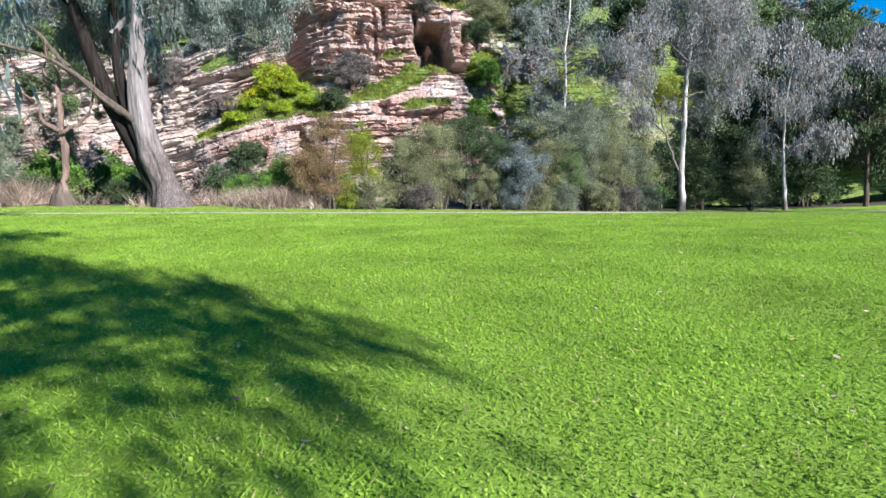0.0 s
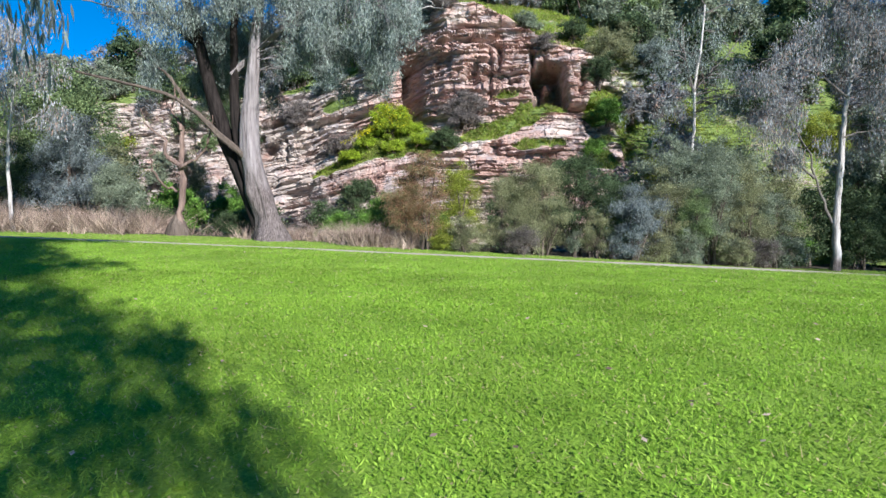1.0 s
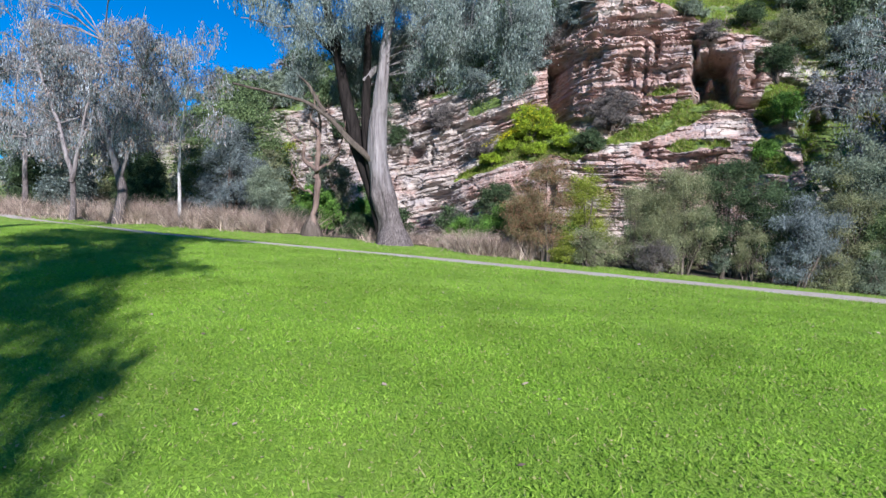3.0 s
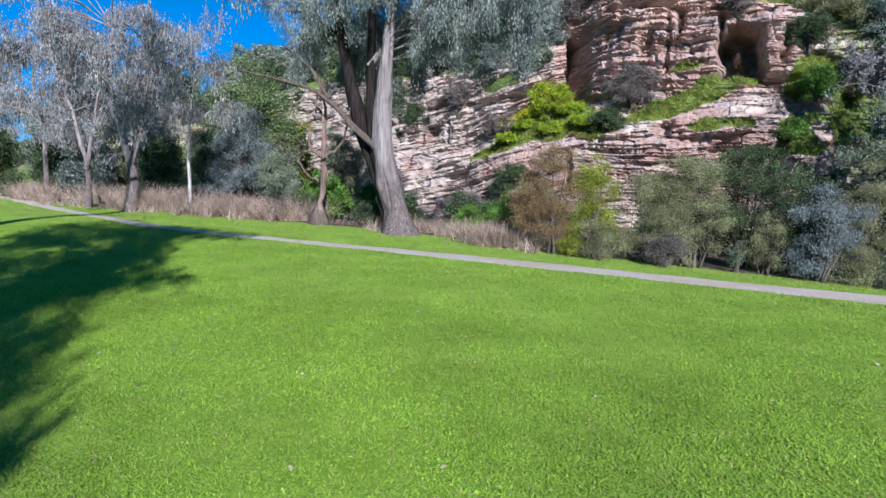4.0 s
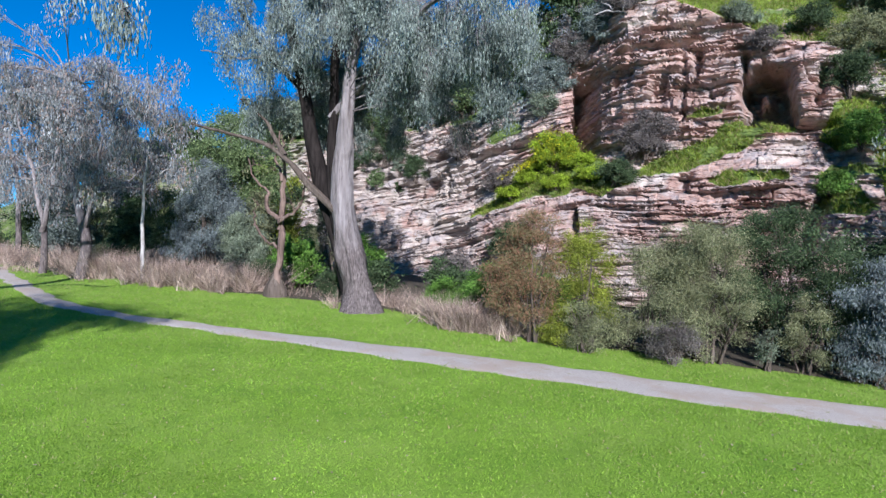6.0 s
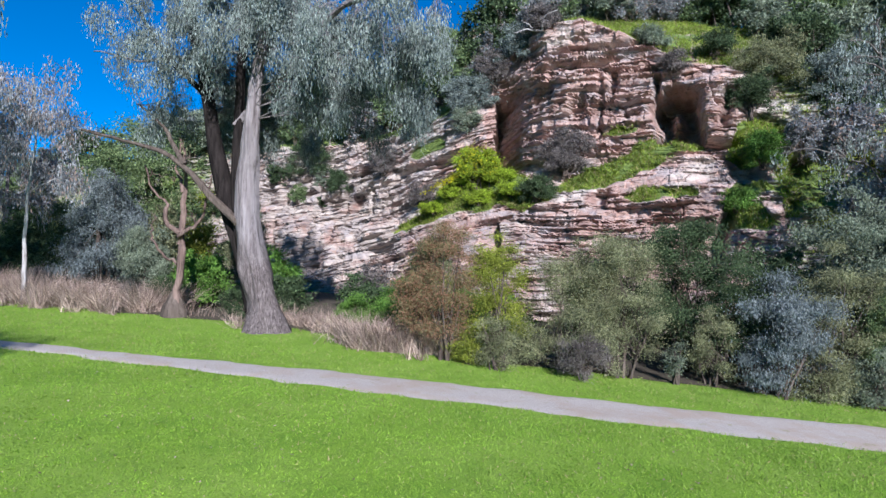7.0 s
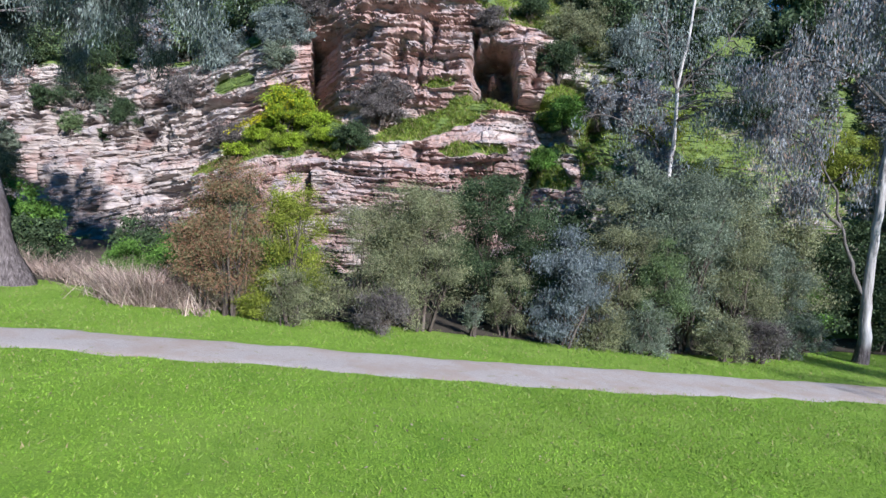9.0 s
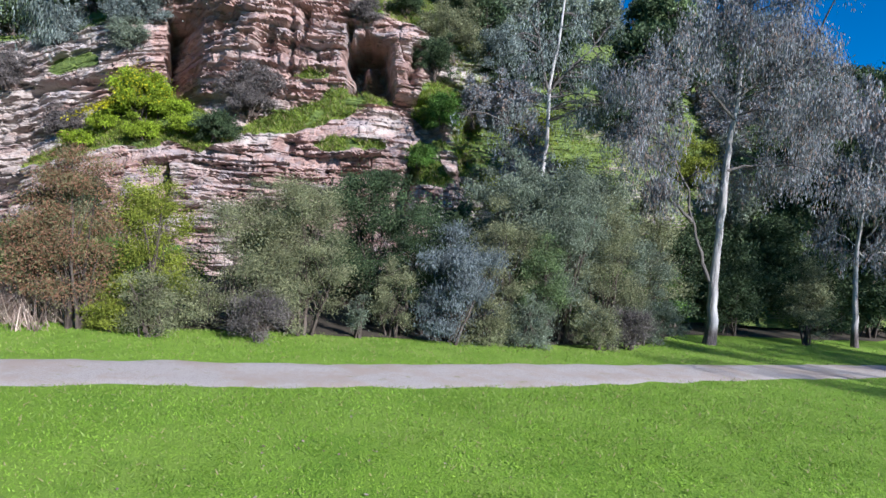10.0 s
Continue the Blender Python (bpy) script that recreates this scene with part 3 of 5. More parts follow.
# how far grass covers the rock, and where iron has stained it red
side_m = np.clip(soft_box(gx, 6.6, 200, 0.5) + soft_box(gx, -200, -31, 1.5), 0, 1)
cover_m = np.clip(grown(gx, cz) + soft_box(gv, 0.665, 2, 0.006) * np.clip(0.35 + (fbm(gx * 0.5, cy * 0.6, 98, 4) - 0.36) * 4, 0, 1) + side_m * (0.42 + 0.45 * np.clip((fbm(gx * 0.25, cz * 0.3, 97, 3) - 0.42) * 5, 0, 1)), 0, 1)
warm_m = 0.5 * soft_box(gx, -6.8, 6.0, 0.5) * soft_box(cz, 0.0, 7.4, 0.5) + soft_box(gx, -8.8, 5.6, 0.5) * soft_box(cz, 8.3, 17.5, 0.5) * (0.75 + 0.25 * soft_box(gx, -0.8, 5.6, 0.4)) + 0.9 * soft_box(gx, -0.9, 3.4, 0.5) * soft_box(cz, 2.6, 6.0, 0.5) + 0.8 * soft_box(gx, -12.2, -6.0, 0.6) * soft_box(cz, 3.2, 5.6, 0.3) + 0.35 * soft_box(gx, -12.4, -9.0, 0.6) * soft_box(cz, 7.0, 10.2, 0.6)
for name, values in (("turf", cover_m), ("iron", np.clip(warm_m, 0, 1))):
    layer = cliff.data.attributes.new(name, "FLOAT", "POINT")
    layer.data.foreach_set("value", values.ravel().astype(np.float32))
tagged(cliff, "layered pink and cream sandstone cliff with ledges, a small cave and grassy hilltop", "cliff", kind="structure")
# where the hill's surface lies, for what grows on it
hill = np.stack([gx, cy, cz], -1)
# ---- plants: builders ----
def tube(points, radii, sides=8, rough=0.0, seed=0):
    """A tapered limb along points: corners and faces."""
    p = np.asarray(points, float)
    d = np.gradient(p, axis=0)
    d /= np.linalg.norm(d, axis=1, keepdims=True) + 1e-9
    ref = np.where(np.abs(d[:, 2:3]) > 0.8, [[1.0, 0, 0]], [[0, 0, 1.0]])
    a = np.cross(d, ref)
    a /= np.linalg.norm(a, axis=1, keepdims=True) + 1e-9
    b_ = np.cross(d, a)
    th = np.linspace(0, 2 * np.pi, sides, endpoint=False)
    r = np.asarray(radii, float)[:, None] * (1 + rough * (vnoise(th[None] * 1.6 + seed, np.arange(len(p))[:, None] * 0.35 + seed * 3, 5) - 0.5) * 2 + 0.45 * rough * (vnoise(th[None] * 6.4 + seed, np.arange(len(p))[:, None] * 0.16, 6) - 0.5) * 2)
    v = p[:, None] + r[..., None] * (np.cos(th)[None, :, None] * a[:, None] + np.sin(th)[None, :, None] * b_[:, None])
    n = len(p)
    i, j = np.meshgrid(np.arange(n - 1), np.arange(sides), indexing="ij")
    q = np.stack([i * sides + j, i * sides + (j + 1) % sides, (i + 1) * sides + (j + 1) % sides, (i + 1) * sides + j], -1).reshape(-1, 4)
    tip = np.arange(sides - 2)
    caps = np.stack([np.full(sides - 2, (n - 1) * sides), (n - 1) * sides + tip + 1, (n - 1) * sides + tip + 2], 1)
    return v.reshape(-1, 3), q, caps


def joined(pieces):
    vs, qs, ts, k = [], [], [], 0
    for v, q, c in pieces:
        vs.append(v), qs.append(q + k), ts.append(c + k)
        k += len(v)
    return np.concatenate(vs), np.concatenate(qs), np.concatenate(ts)


def bent(points, n=14, wobble=0.05, seed=0):
    """A smooth line through points with a little wobble."""
    p = np.asarray(points, float)
    s = np.r_[0, np.cumsum(np.linalg.norm(np.diff(p, axis=0), axis=1))]
    u = np.linspace(0, s[-1], n)
    q = np.stack([np.interp(u, s, p[:, c]) for c in range(3)], 1)
    if n > 5:
        q[1:-1] = 0.25 * q[:-2] + 0.5 * q[1:-1] + 0.25 * q[2:]
    r = np.random.default_rng(seed + 99)
    w = np.cumsum(r.normal(0, wobble, (n, 3)), 0) * 0.5
    w -= np.linspace(0, 1, n)[:, None] * w[-1]
    w[0] = 0
    return q + w


def leaf_mesh(name, at, length, width, droop, r, bend=0.0):
    """A leaf blade at each point: four corners, a long diamond that hangs by droop (0 to 1)."""
    n = len(at)
    ax = r.normal(0, 1, (n, 3))
    ax /= np.linalg.norm(ax, axis=1, keepdims=True)
    ax = ax * (1 - droop) + np.array([0, 0, -1.0]) * droop
    ax /= np.linalg.norm(ax, axis=1, keepdims=True) + 1e-9
    side = np.cross(ax, r.normal(0, 1, (n, 3)))
    side /= np.linalg.norm(side, axis=1, keepdims=True) + 1e-9
    ln = length * r.uniform(0.6, 1.35, (n, 1))
    wd = width * r.uniform(0.7, 1.3, (n, 1)) / 2
    a = at
    c = at + ax * ln
    mid = at + ax * ln * 0.42
    v = np.stack([a, mid + side * wd, c, mid - side * wd], 1).reshape(-1, 3)
    return mesh_from(name, v, np.arange(4 * n).reshape(-1, 4))


def strands(centres, radii, count, hang, r, flat=0.8):
    """Points along hanging twigs round the centres of clumps."""
    out = []
    for c, rad in zip(centres, radii):
        k = max(5, int(2.6 * count * rad**2))
        d = r.normal(0, 1, (k, 3))
        d *= (r.uniform(0.25, 1, (k, 1)) ** 0.5) * rad / (np.linalg.norm(d, axis=1, keepdims=True) + 1e-9)
        d[:, 2] *= flat
        s = np.repeat(c + d, 9, 0)
        s[:, 2] -= r.uniform(0, 1, len(s)) * hang * np.repeat(r.uniform(0.4, 1.2, k), 9)
        s += r.normal(0, 0.06, s.shape)
        out.append(s)
    return np.concatenate(out)


def gum_tree(name, label, base, stems, clumps, bark, leaf, leaf_len=0.15, leaf_w=0.032, count=40, hang=0.7, group="", seed=1, twig=0.025, sides=12, bare=(), roots=True, rough=0.12, wobble=0.03, barks=None):
    """A gum tree. stems: (points, first radius, last radius), the first is the trunk; clumps: (x, y, z, radius) of foliage."""
    r = np.random.default_rng(seed)
    bx, by = base[:2]
    bz = gz(bx, by) if len(base) == 2 else base[2]
    o = np.array([bx, by, bz])
    tree = thing(name, label, "tree", bx, by, bz, group)
    lines = []
    for k, (pts, r0, r1) in enumerate(stems):
        n = 30 if k == 0 else 16
        ln = bent(np.asarray(pts, float) - o, n, wobble if k == 0 else wobble + 0.02, seed + k)
        u = np.linspace(0, 1, n)
        rad = r0 + (r1 - r0) * u**0.8
        if k == 0 and roots:
            h = ln[:, 2] - ln[0, 2]
            rad = rad * (1 + 0.28 * np.exp(-h / 0.35))
            ln[0, 2] -= 0.25
        lines.append(ln)
        me = mesh_from("trunk" if k == 0 else "limb", *tube(ln, rad, sides if k == 0 else max(6, sides - 3), rough, seed + k), smooth=True)
        part("trunk" if k == 0 else "limb", me, (barks or {}).get(k, bark), tree)
    allp = np.concatenate([ln[3:] for ln in lines])
    twigs = []
    cl = np.array([c[:3] for c in clumps], float).reshape(-1, 3) - o
    cr = np.array([c[3] for c in clumps], float)
    for k, c in enumerate(cl):
        d = np.linalg.norm(allp - c, axis=1) + 0.6 * np.maximum(0, allp[:, 2] - c[2])
        a = allp[np.argmin(d)]
        midp = (a + c) / 2 + np.array([0, 0, 0.12 * np.linalg.norm(c - a)])
        main = bent([a, midp, c], 8, 0.05, seed + 300 + k)
        twigs.append(tube(main, np.linspace(twig * min(1.6, 1 + 0.25 * np.linalg.norm(c - a)), twig * 0.5, 8), 5))
        for _ in range(int(3 + 3 * cr[k])):
            e = c + r.normal(0, 0.55, 3) * cr[k]
            s0 = main[r.integers(3, 8)]
            twigs.append(tube(bent([s0, (s0 + e) / 2 + [0, 0, 0.1], e], 5, 0.03, r.integers(9999)), np.linspace(twig * 0.55, twig * 0.2, 5), 4))
    if twigs:
        tagged(part("branchwork", mesh_from("branchwork", *joined(twigs), smooth=True), BARK_GREY if bark in (BARK_WHITE, BARK_SLENDER) else bark, tree), kind="stuff")
    if len(cl):
        at = strands(cl, cr, count, hang, r)
        part("crown", leaf_mesh("crown", at, leaf_len, leaf_w, 0.78, r), leaf, tree)
    return tree


def auto_gum(name, label, x, y, height, spread, bark, leaf, seed, lean=(0, 0), first=0.35, limbs=7, clump=0.9, count=34, r0=0.18, z=None, group="", leaf_len=0.15, leaf_w=0.034, hang=0.7):
    """A gum tree of a given height and spread with limbs set by chance."""
    r = np.random.default_rng(seed)
    z0 = gz(x, y) if z is None else z
    top = np.array([x + lean[0], y + lean[1], z0 + height * 0.93])
    b0 = np.array([x, y, z0])
    mid1 = b0 + (top - b0) * 0.4 + r.normal(0, 0.25, 3) * [1, 1, 0]
    stems = [([b0, mid1, b0 + (top - b0) * 0.72 + r.normal(0, 0.3, 3) * [1, 1, 0], top], r0, r0 * 0.18)]
    clumps = [(*top, clump)]
    for k in range(limbs):
        u = first + (0.9 - first) * (k + r.uniform(0, 0.8)) / limbs
        s = b0 + (top - b0) * u
        ang = k * 2.4 + r.uniform(-0.5, 0.5)
        reach = spread * (0.55 + 0.45 * r.uniform()) * (1.05 - 0.55 * abs(u - 0.6))
        e = s + np.array([math.cos(ang) * reach, math.sin(ang) * reach, reach * r.uniform(0.35, 0.95)])
        e[2] = min(e[2], z0 + height)
        stems.append(([s, s + (e - s) * 0.45 + [0, 0, 0.15 * reach], e], r0 * 0.42 * (1.1 - u), r0 * 0.09))
        clumps.append((*e, clump * r.uniform(0.7, 1.2)))
        for _ in range(2):
            q = s + (e - s) * r.uniform(0.45, 1.0) + r.normal(0, 0.35, 3) * spread * 0.45
            clumps.append((*q, clump * r.uniform(0.5, 1.0)))
    return gum_tree(name, label, (x, y, z0), stems, clumps, bark, leaf, leaf_len, leaf_w, count, hang, group, seed, 0.02, 9)


def shrub(name, label, x, y, w, d, h, leaf, n, seed, bark=None, leaf_len=0.11, leaf_w=0.03, droop=0.2, stems=7, z=None, skirt=0.12, lumps=26, group="", category="shrub", lean=0.0):
    """A shrub: stems that fan out from the base and leaves in uneven lumps, with gaps."""
    r = np.random.default_rng(seed)
    z0 = gz(x, y) - 0.03 if z is None else z
    bush = thing(name, label, category, x, y, z0, group)
    fine = 1.35 if -5 < x < 13 and y < 29.5 else 1.0
    # leaves gather in puffs on an uneven dome, with dark gaps between them; the tips of the shoots lie in the puffs
    lumps = int(lumps * 2.6)
    way = r.normal(0, 1, (lumps, 3))
    way /= np.linalg.norm(way, axis=1, keepdims=True)
    deep = r.uniform(0.12, 1, lumps) ** 0.45
    girth = np.hypot(way[:, 0], way[:, 1]) + 1e-6
    way[:, :2] *= (np.where(way[:, 2] < 0, np.sqrt(1 - 0.35 * way[:, 2] ** 2), girth) / girth)[:, None]
    ang = np.arctan2(way[:, 1], way[:, 0])
    uneven = 0.62 + 0.62 * vnoise(ang * 1.3 + seed, way[:, 2] * 1.4 + seed, seed) + 0.22 * r.normal(0, 1, lumps) * (r.uniform(0, 1, lumps) < 0.4)
    c = np.empty((lumps, 3))
    c[:, 0] = way[:, 0] * deep * uneven * w * 0.47 + lean
    c[:, 1] = way[:, 1] * deep * uneven * d * 0.47
    rise = skirt + (1 - skirt) * (0.46 + 0.53 * way[:, 2] * deep * np.clip(uneven, 0.7, 1.12))
    c[:, 2] = h * np.clip(rise, 0.03, 1.12)
    size = (0.10 + 0.062 * (w + h) / 2) * r.uniform(0.55, 1.3, lumps)
    share = size**2 / (size**2).sum()
    at = []
    for e, f, q in zip(c, share, size):
        k_ = int(1.5 * fine * n * f) + 8
        puff = r.normal(0, 0.5, (k_, 3)) * q * [1.1, 1.1, 0.75]
        stray = r.uniform(0, 1, (k_, 1)) < 0.12
        at.append(e + np.where(stray, puff * 1.9, puff))
    at = np.concatenate(at)
    at = at[at[:, 2] > 0.03]
    part("foliage", leaf_mesh("foliage", at, leaf_len * 0.95 / fine, leaf_w * 1.15 / fine, droop, r), leaf, bush)
    tubes = []
    for k in range(stems):
        e = c[r.integers(len(c))]
        a = np.array([r.normal(0, 0.06 * w), r.normal(0, 0.06 * d), -0.08])
        tubes.append(tube(bent([a, a + (e - a) * [0.35, 0.35, 0.55], e], 9, 0.04, seed + k), np.linspace(0.018 + 0.008 * h, 0.006, 9), 5))
        for _ in range(4):
            f = c[r.integers(len(c))]
            s0 = a + (e - a) * r.uniform(0.3, 0.8)
            tubes.append(tube(bent([s0, (s0 + f) / 2, f], 6, 0.04, r.integers(9999)), np.linspace(0.011, 0.004, 6), 4))
    tagged(part("branchwork", mesh_from("branchwork", *joined(tubes), smooth=True), bark or BARK_DARK, bush), kind="stuff")
    return bush


def blades(at, height, width, lean, r):
    """Upright grass blades: one narrow triangle each."""
    n = len(at)
    ang = r.uniform(0, 2 * np.pi, n)
    s = np.stack([np.cos(ang), np.sin(ang), 0 * ang], 1) * (width * r.uniform(0.6, 1.4, n) / 2)[:, None]
    h = height * r.uniform(0.45, 1.4, n)
    tip = at + np.stack([r.normal(0, lean, n) * h, r.normal(0, lean, n) * h, h], 1)
    return np.stack([at - s, at + s, tip], 1).reshape(-1, 3), np.arange(3 * n).reshape(-1, 3)


def reeds(name, label, xs_, ys_, n, height, seed):
    r = np.random.default_rng(seed)
    u = r.uniform(0, 1, n)
    tuft = r.integers(0, n // 26, n)
    u = r.uniform(0, 1, n // 26)[tuft]
    x = np.interp(u, np.linspace(0, 1, len(xs_)), xs_) + r.normal(0, 0.3, n // 26)[tuft] + r.normal(0, 0.10, n)
    y = np.interp(u, np.linspace(0, 1, len(ys_)), ys_) + r.normal(0, 0.6, n // 26)[tuft] + r.normal(0, 0.10, n)
    keep = fbm(x * 0.55, y * 0.9, seed, 4) > r.uniform(0.40, 0.56, n)
    x, y = x[keep], y[keep]
    at = np.stack([x, y, ground_z(x, y) - 0.02], 1)
    hh = height * (0.35 + 0.6 * fbm(x * 0.9, y * 0.9, seed + 5, 3) + 0.45 * r.uniform(0, 1, n // 26)[tuft[keep]])
    v, f = blades(at, hh * 0.9, 0.021, 0.66, r)
    ob = part(name, mesh_from(name, v, None, f), REED)
    return tagged(ob, label, "reeds", kind="stuff")
# ---- the trees by the lawn ----
# the great red gum beside the path
stems = [
    ([(-9.35, 24.5, 0.95), (-9.62, 24.5, 2.3), (-10.05, 24.45, 3.7), (-10.22, 24.4, 4.6), (-10.15, 24.4, 6.2), (-9.85, 24.4, 9.0), (-9.4, 24.6, 11.6)], 0.58, 0.11),
    ([(-9.85, 24.75, 1.3), (-10.5, 24.9, 2.8), (-11.1, 24.9, 4.3), (-11.75, 24.9, 6.2), (-12.3, 25.0, 8.4), (-12.9, 25.1, 10.7), (-13.9, 25.2, 13.6)], 0.40, 0.15),
    ([(-10.3, 24.6, 3.6), (-10.8, 24.8, 5.2), (-11.05, 24.9, 7.2), (-11.1, 25.0, 10.1), (-10.6, 25.1, 13.0)], 0.26, 0.10),
    ([(-10.2, 24.4, 4.3), (-10.8, 24.2, 4.9), (-11.5, 24.1, 5.6), (-12.4, 23.9, 6.6), (-13.2, 23.8, 7.1), (-14.4, 23.7, 7.4), (-15.9, 23.6, 7.8), (-17.2, 23.5, 8.2)], 0.14, 0.04),
    ([(-12.4, 23.9, 6.6), (-13.1, 23.9, 7.6), (-14.0, 24.0, 8.5), (-14.9, 24.0, 9.0)], 0.09, 0.03),
    ([(-11.08, 24.92, 8.0), (-9.6, 25.6, 9.6), (-8.0, 25.0, 10.6), (-6.4, 24.4, 11.2), (-4.6, 23.8, 10.9)], 0.15, 0.05),
    ([(-12.45, 25.05, 9.0), (-14.4, 24.6, 11.2), (-15.6, 24.5, 12.8)], 0.13, 0.04),
    ([(-8.0, 25.0, 10.6), (-5.6, 24.6, 11.6), (-3.0, 24.6, 11.2)], 0.09, 0.03),
    ([(-13.0, 25.1, 10.9), (-15.2, 24.2, 10.6), (-17.0, 23.8, 11.2)], 0.07, 0.02),
]
r = np.random.default_rng(11)
clumps = []
for cx0, cz0, sx0, sz0, k in ((-5.4, 9.4, 2.7, 1.4, 26), (-7.4, 8.6, 1.5, 1.4, 16), (-8.0, 11.0, 3.0, 1.1, 22), (-3.6, 10.4, 2.0, 1.0, 15), (-12.8, 10.4, 1.8, 1.9, 26), (-13.6, 8.9, 1.0, 1.0, 8), (-14.9, 11.4, 1.2, 1.5, 9), (-14.8, 9.2, 0.9, 0.8, 5), (-13.0, 13.4, 2.0, 1.2, 20), (-10.6, 13.0, 1.4, 0.8, 10), (-11.6, 8.7, 0.7, 1.0, 7), (-13.4, 9.4, 1.1, 1.4, 22), (-6.6, 10.6, 3.2, 1.4, 26)):
    for _ in range(k):
        px0 = cx0 + r.normal(0, sx0 * 0.5)
        back = 3.4 if -13.4 < px0 < -8.6 else 0.0
        py0, size = 24.7 + back + r.normal(0, 1.5 - 0.22 * back), r.uniform(0.28, 0.62)
        # the stems stand clear on the lawn's side of the crown
        if back == 0 and -14.0 < px0 - 0.7 * (24.4 - py0) - size < -9.1:
            py0 = 27.3 + 0.5 * abs(r.normal())
        clumps.append((px0, py0, cz0 + r.normal(0, sz0 * 0.5), size))
for _ in range(44):
    clumps.append((r.uniform(-14.2, -8.0), r.uniform(25.6, 28.0), r.uniform(8.6, 13.8), r.uniform(0.4, 0.75)))
for _ in range(78):
    px0 = r.uniform(-13.6, -7.4)
    clumps.append((px0, r.uniform(22.6, 24.2), r.uniform(9.3 if px0 < -11 else 10.5, 14.2), r.uniform(0.3, 0.6)))
gum_tree("river_red_gum", "huge old red gum, forked grey trunk, drooping grey-green leaves", (-9.35, 24.5), stems, clumps, BARK_RED_GUM, LEAF_GUM, 0.12, 0.025, 140, 0.85, seed=21, twig=0.011, sides=40, rough=0.26, barks={1: BARK_SHADED, 2: BARK_SHADED, 3: BARK_DARK, 4: BARK_DARK, 6: BARK_SHADED})

# the stripped tree beside it, with a dark burl at its foot
stems = [([(-13.7, 24.7, 1.2), (-13.65, 24.7, 2.4), (-13.4, 24.7, 3.6), (-13.6, 24.7, 4.5), (-13.3, 24.7, 6.0), (-13.4, 24.7, 7.6)], 0.175, 0.04),
         ([(-13.5, 24.7, 3.9), (-12.9, 24.5, 4.4), (-12.5, 24.5, 4.5), (-12.0, 24.5, 5.2), (-11.8, 24.5, 6.3)], 0.085, 0.02),
         ([(-13.5, 24.7, 4.3), (-14.1, 24.6, 4.8), (-14.2, 24.6, 5.6), (-14.9, 24.6, 6.1), (-15.2, 24.6, 6.9)], 0.095, 0.02),
         ([(-13.6, 24.7, 3.2), (-14.4, 24.5, 3.7), (-14.7, 24.5, 4.6)], 0.06, 0.02),
         ([(-13.4, 24.7, 5.8), (-13.9, 24.8, 6.8), (-13.7, 24.9, 7.8)], 0.06, 0.02)]
gum_tree("bare_tree", "half-dead tree with stripped reddish-brown trunk and few twigs", (-13.7, 24.7), stems, [(-14.8, 24.6, 6.6, 0.5), (-13.4, 24.7, 7.4, 0.5), (-12.2, 24.5, 6.0, 0.5), (-14.5, 24.5, 4.9, 0.4), (-12.8, 24.6, 5.0, 0.4), (-13.8, 24.7, 6.2, 0.5)], BARK_BROWN, LEAF_OLIVE, count=7, seed=33, sides=13, rough=0.5, wobble=0.09)
bare = bpy.data.objects["bare_tree"]
th, ph = np.meshgrid(np.linspace(0, 2 * np.pi, 22, endpoint=False), np.linspace(-0.5, 1.5, 12))
rad = (0.46 - 0.12 * ph) * np.clip(np.cos(ph * 0.95), 0.1, 1) * (1 + 0.35 * (fbm(th * 1.6 + 2, ph * 2.2, 44, 3) - 0.5))
v = np.stack([rad * np.cos(th), rad * np.sin(th), 0.12 + 0.62 * ph], -1).reshape(-1, 3)
i, j = np.meshgrid(np.arange(11), np.arange(22), indexing="ij")
q = np.stack([i * 22 + j, i * 22 + (j + 1) % 22, (i + 1) * 22 + (j + 1) % 22, (i + 1) * 22 + j], -1).reshape(-1, 4)
part("burl", mesh_from("burl", v, q, smooth=True), BARK_DARK, bare, "dark swollen burl at the trunk's foot")

# the white gum on the far bank and its two neighbours
stems = [([(15.1, 30.6, -1.0), (15.25, 30.6, 1.1), (15.45, 30.6, 3.5), (15.6, 30.6, 5.3), (15.7, 30.6, 7.0), (15.9, 30.6, 8.6), (16.3, 30.7, 11.2)], 0.18, 0.05),
         ([(15.2, 30.6, 0.9), (14.7, 30.5, 2.1), (14.2, 30.5, 3.2), (14.1, 30.6, 4.4), (13.5, 30.6, 5.6)], 0.07, 0.025),
         ([(14.2, 30.5, 3.2), (13.5, 30.4, 3.9), (12.9, 30.4, 4.1)], 0.06, 0.02),
         ([(15.5, 30.6, 5.0), (16.6, 30.5, 5.4), (17.8, 30.5, 5.3), (18.6, 30.5, 4.8)], 0.05, 0.015),
         ([(15.7, 30.6, 6.8), (14.2, 30.6, 8.0), (12.6, 30.7, 8.8)], 0.055, 0.02),
         ([(15.8, 30.6, 7.6), (17.4, 30.6, 9.0), (18.8, 30.7, 10.0)], 0.055, 0.02)]
clumps = []
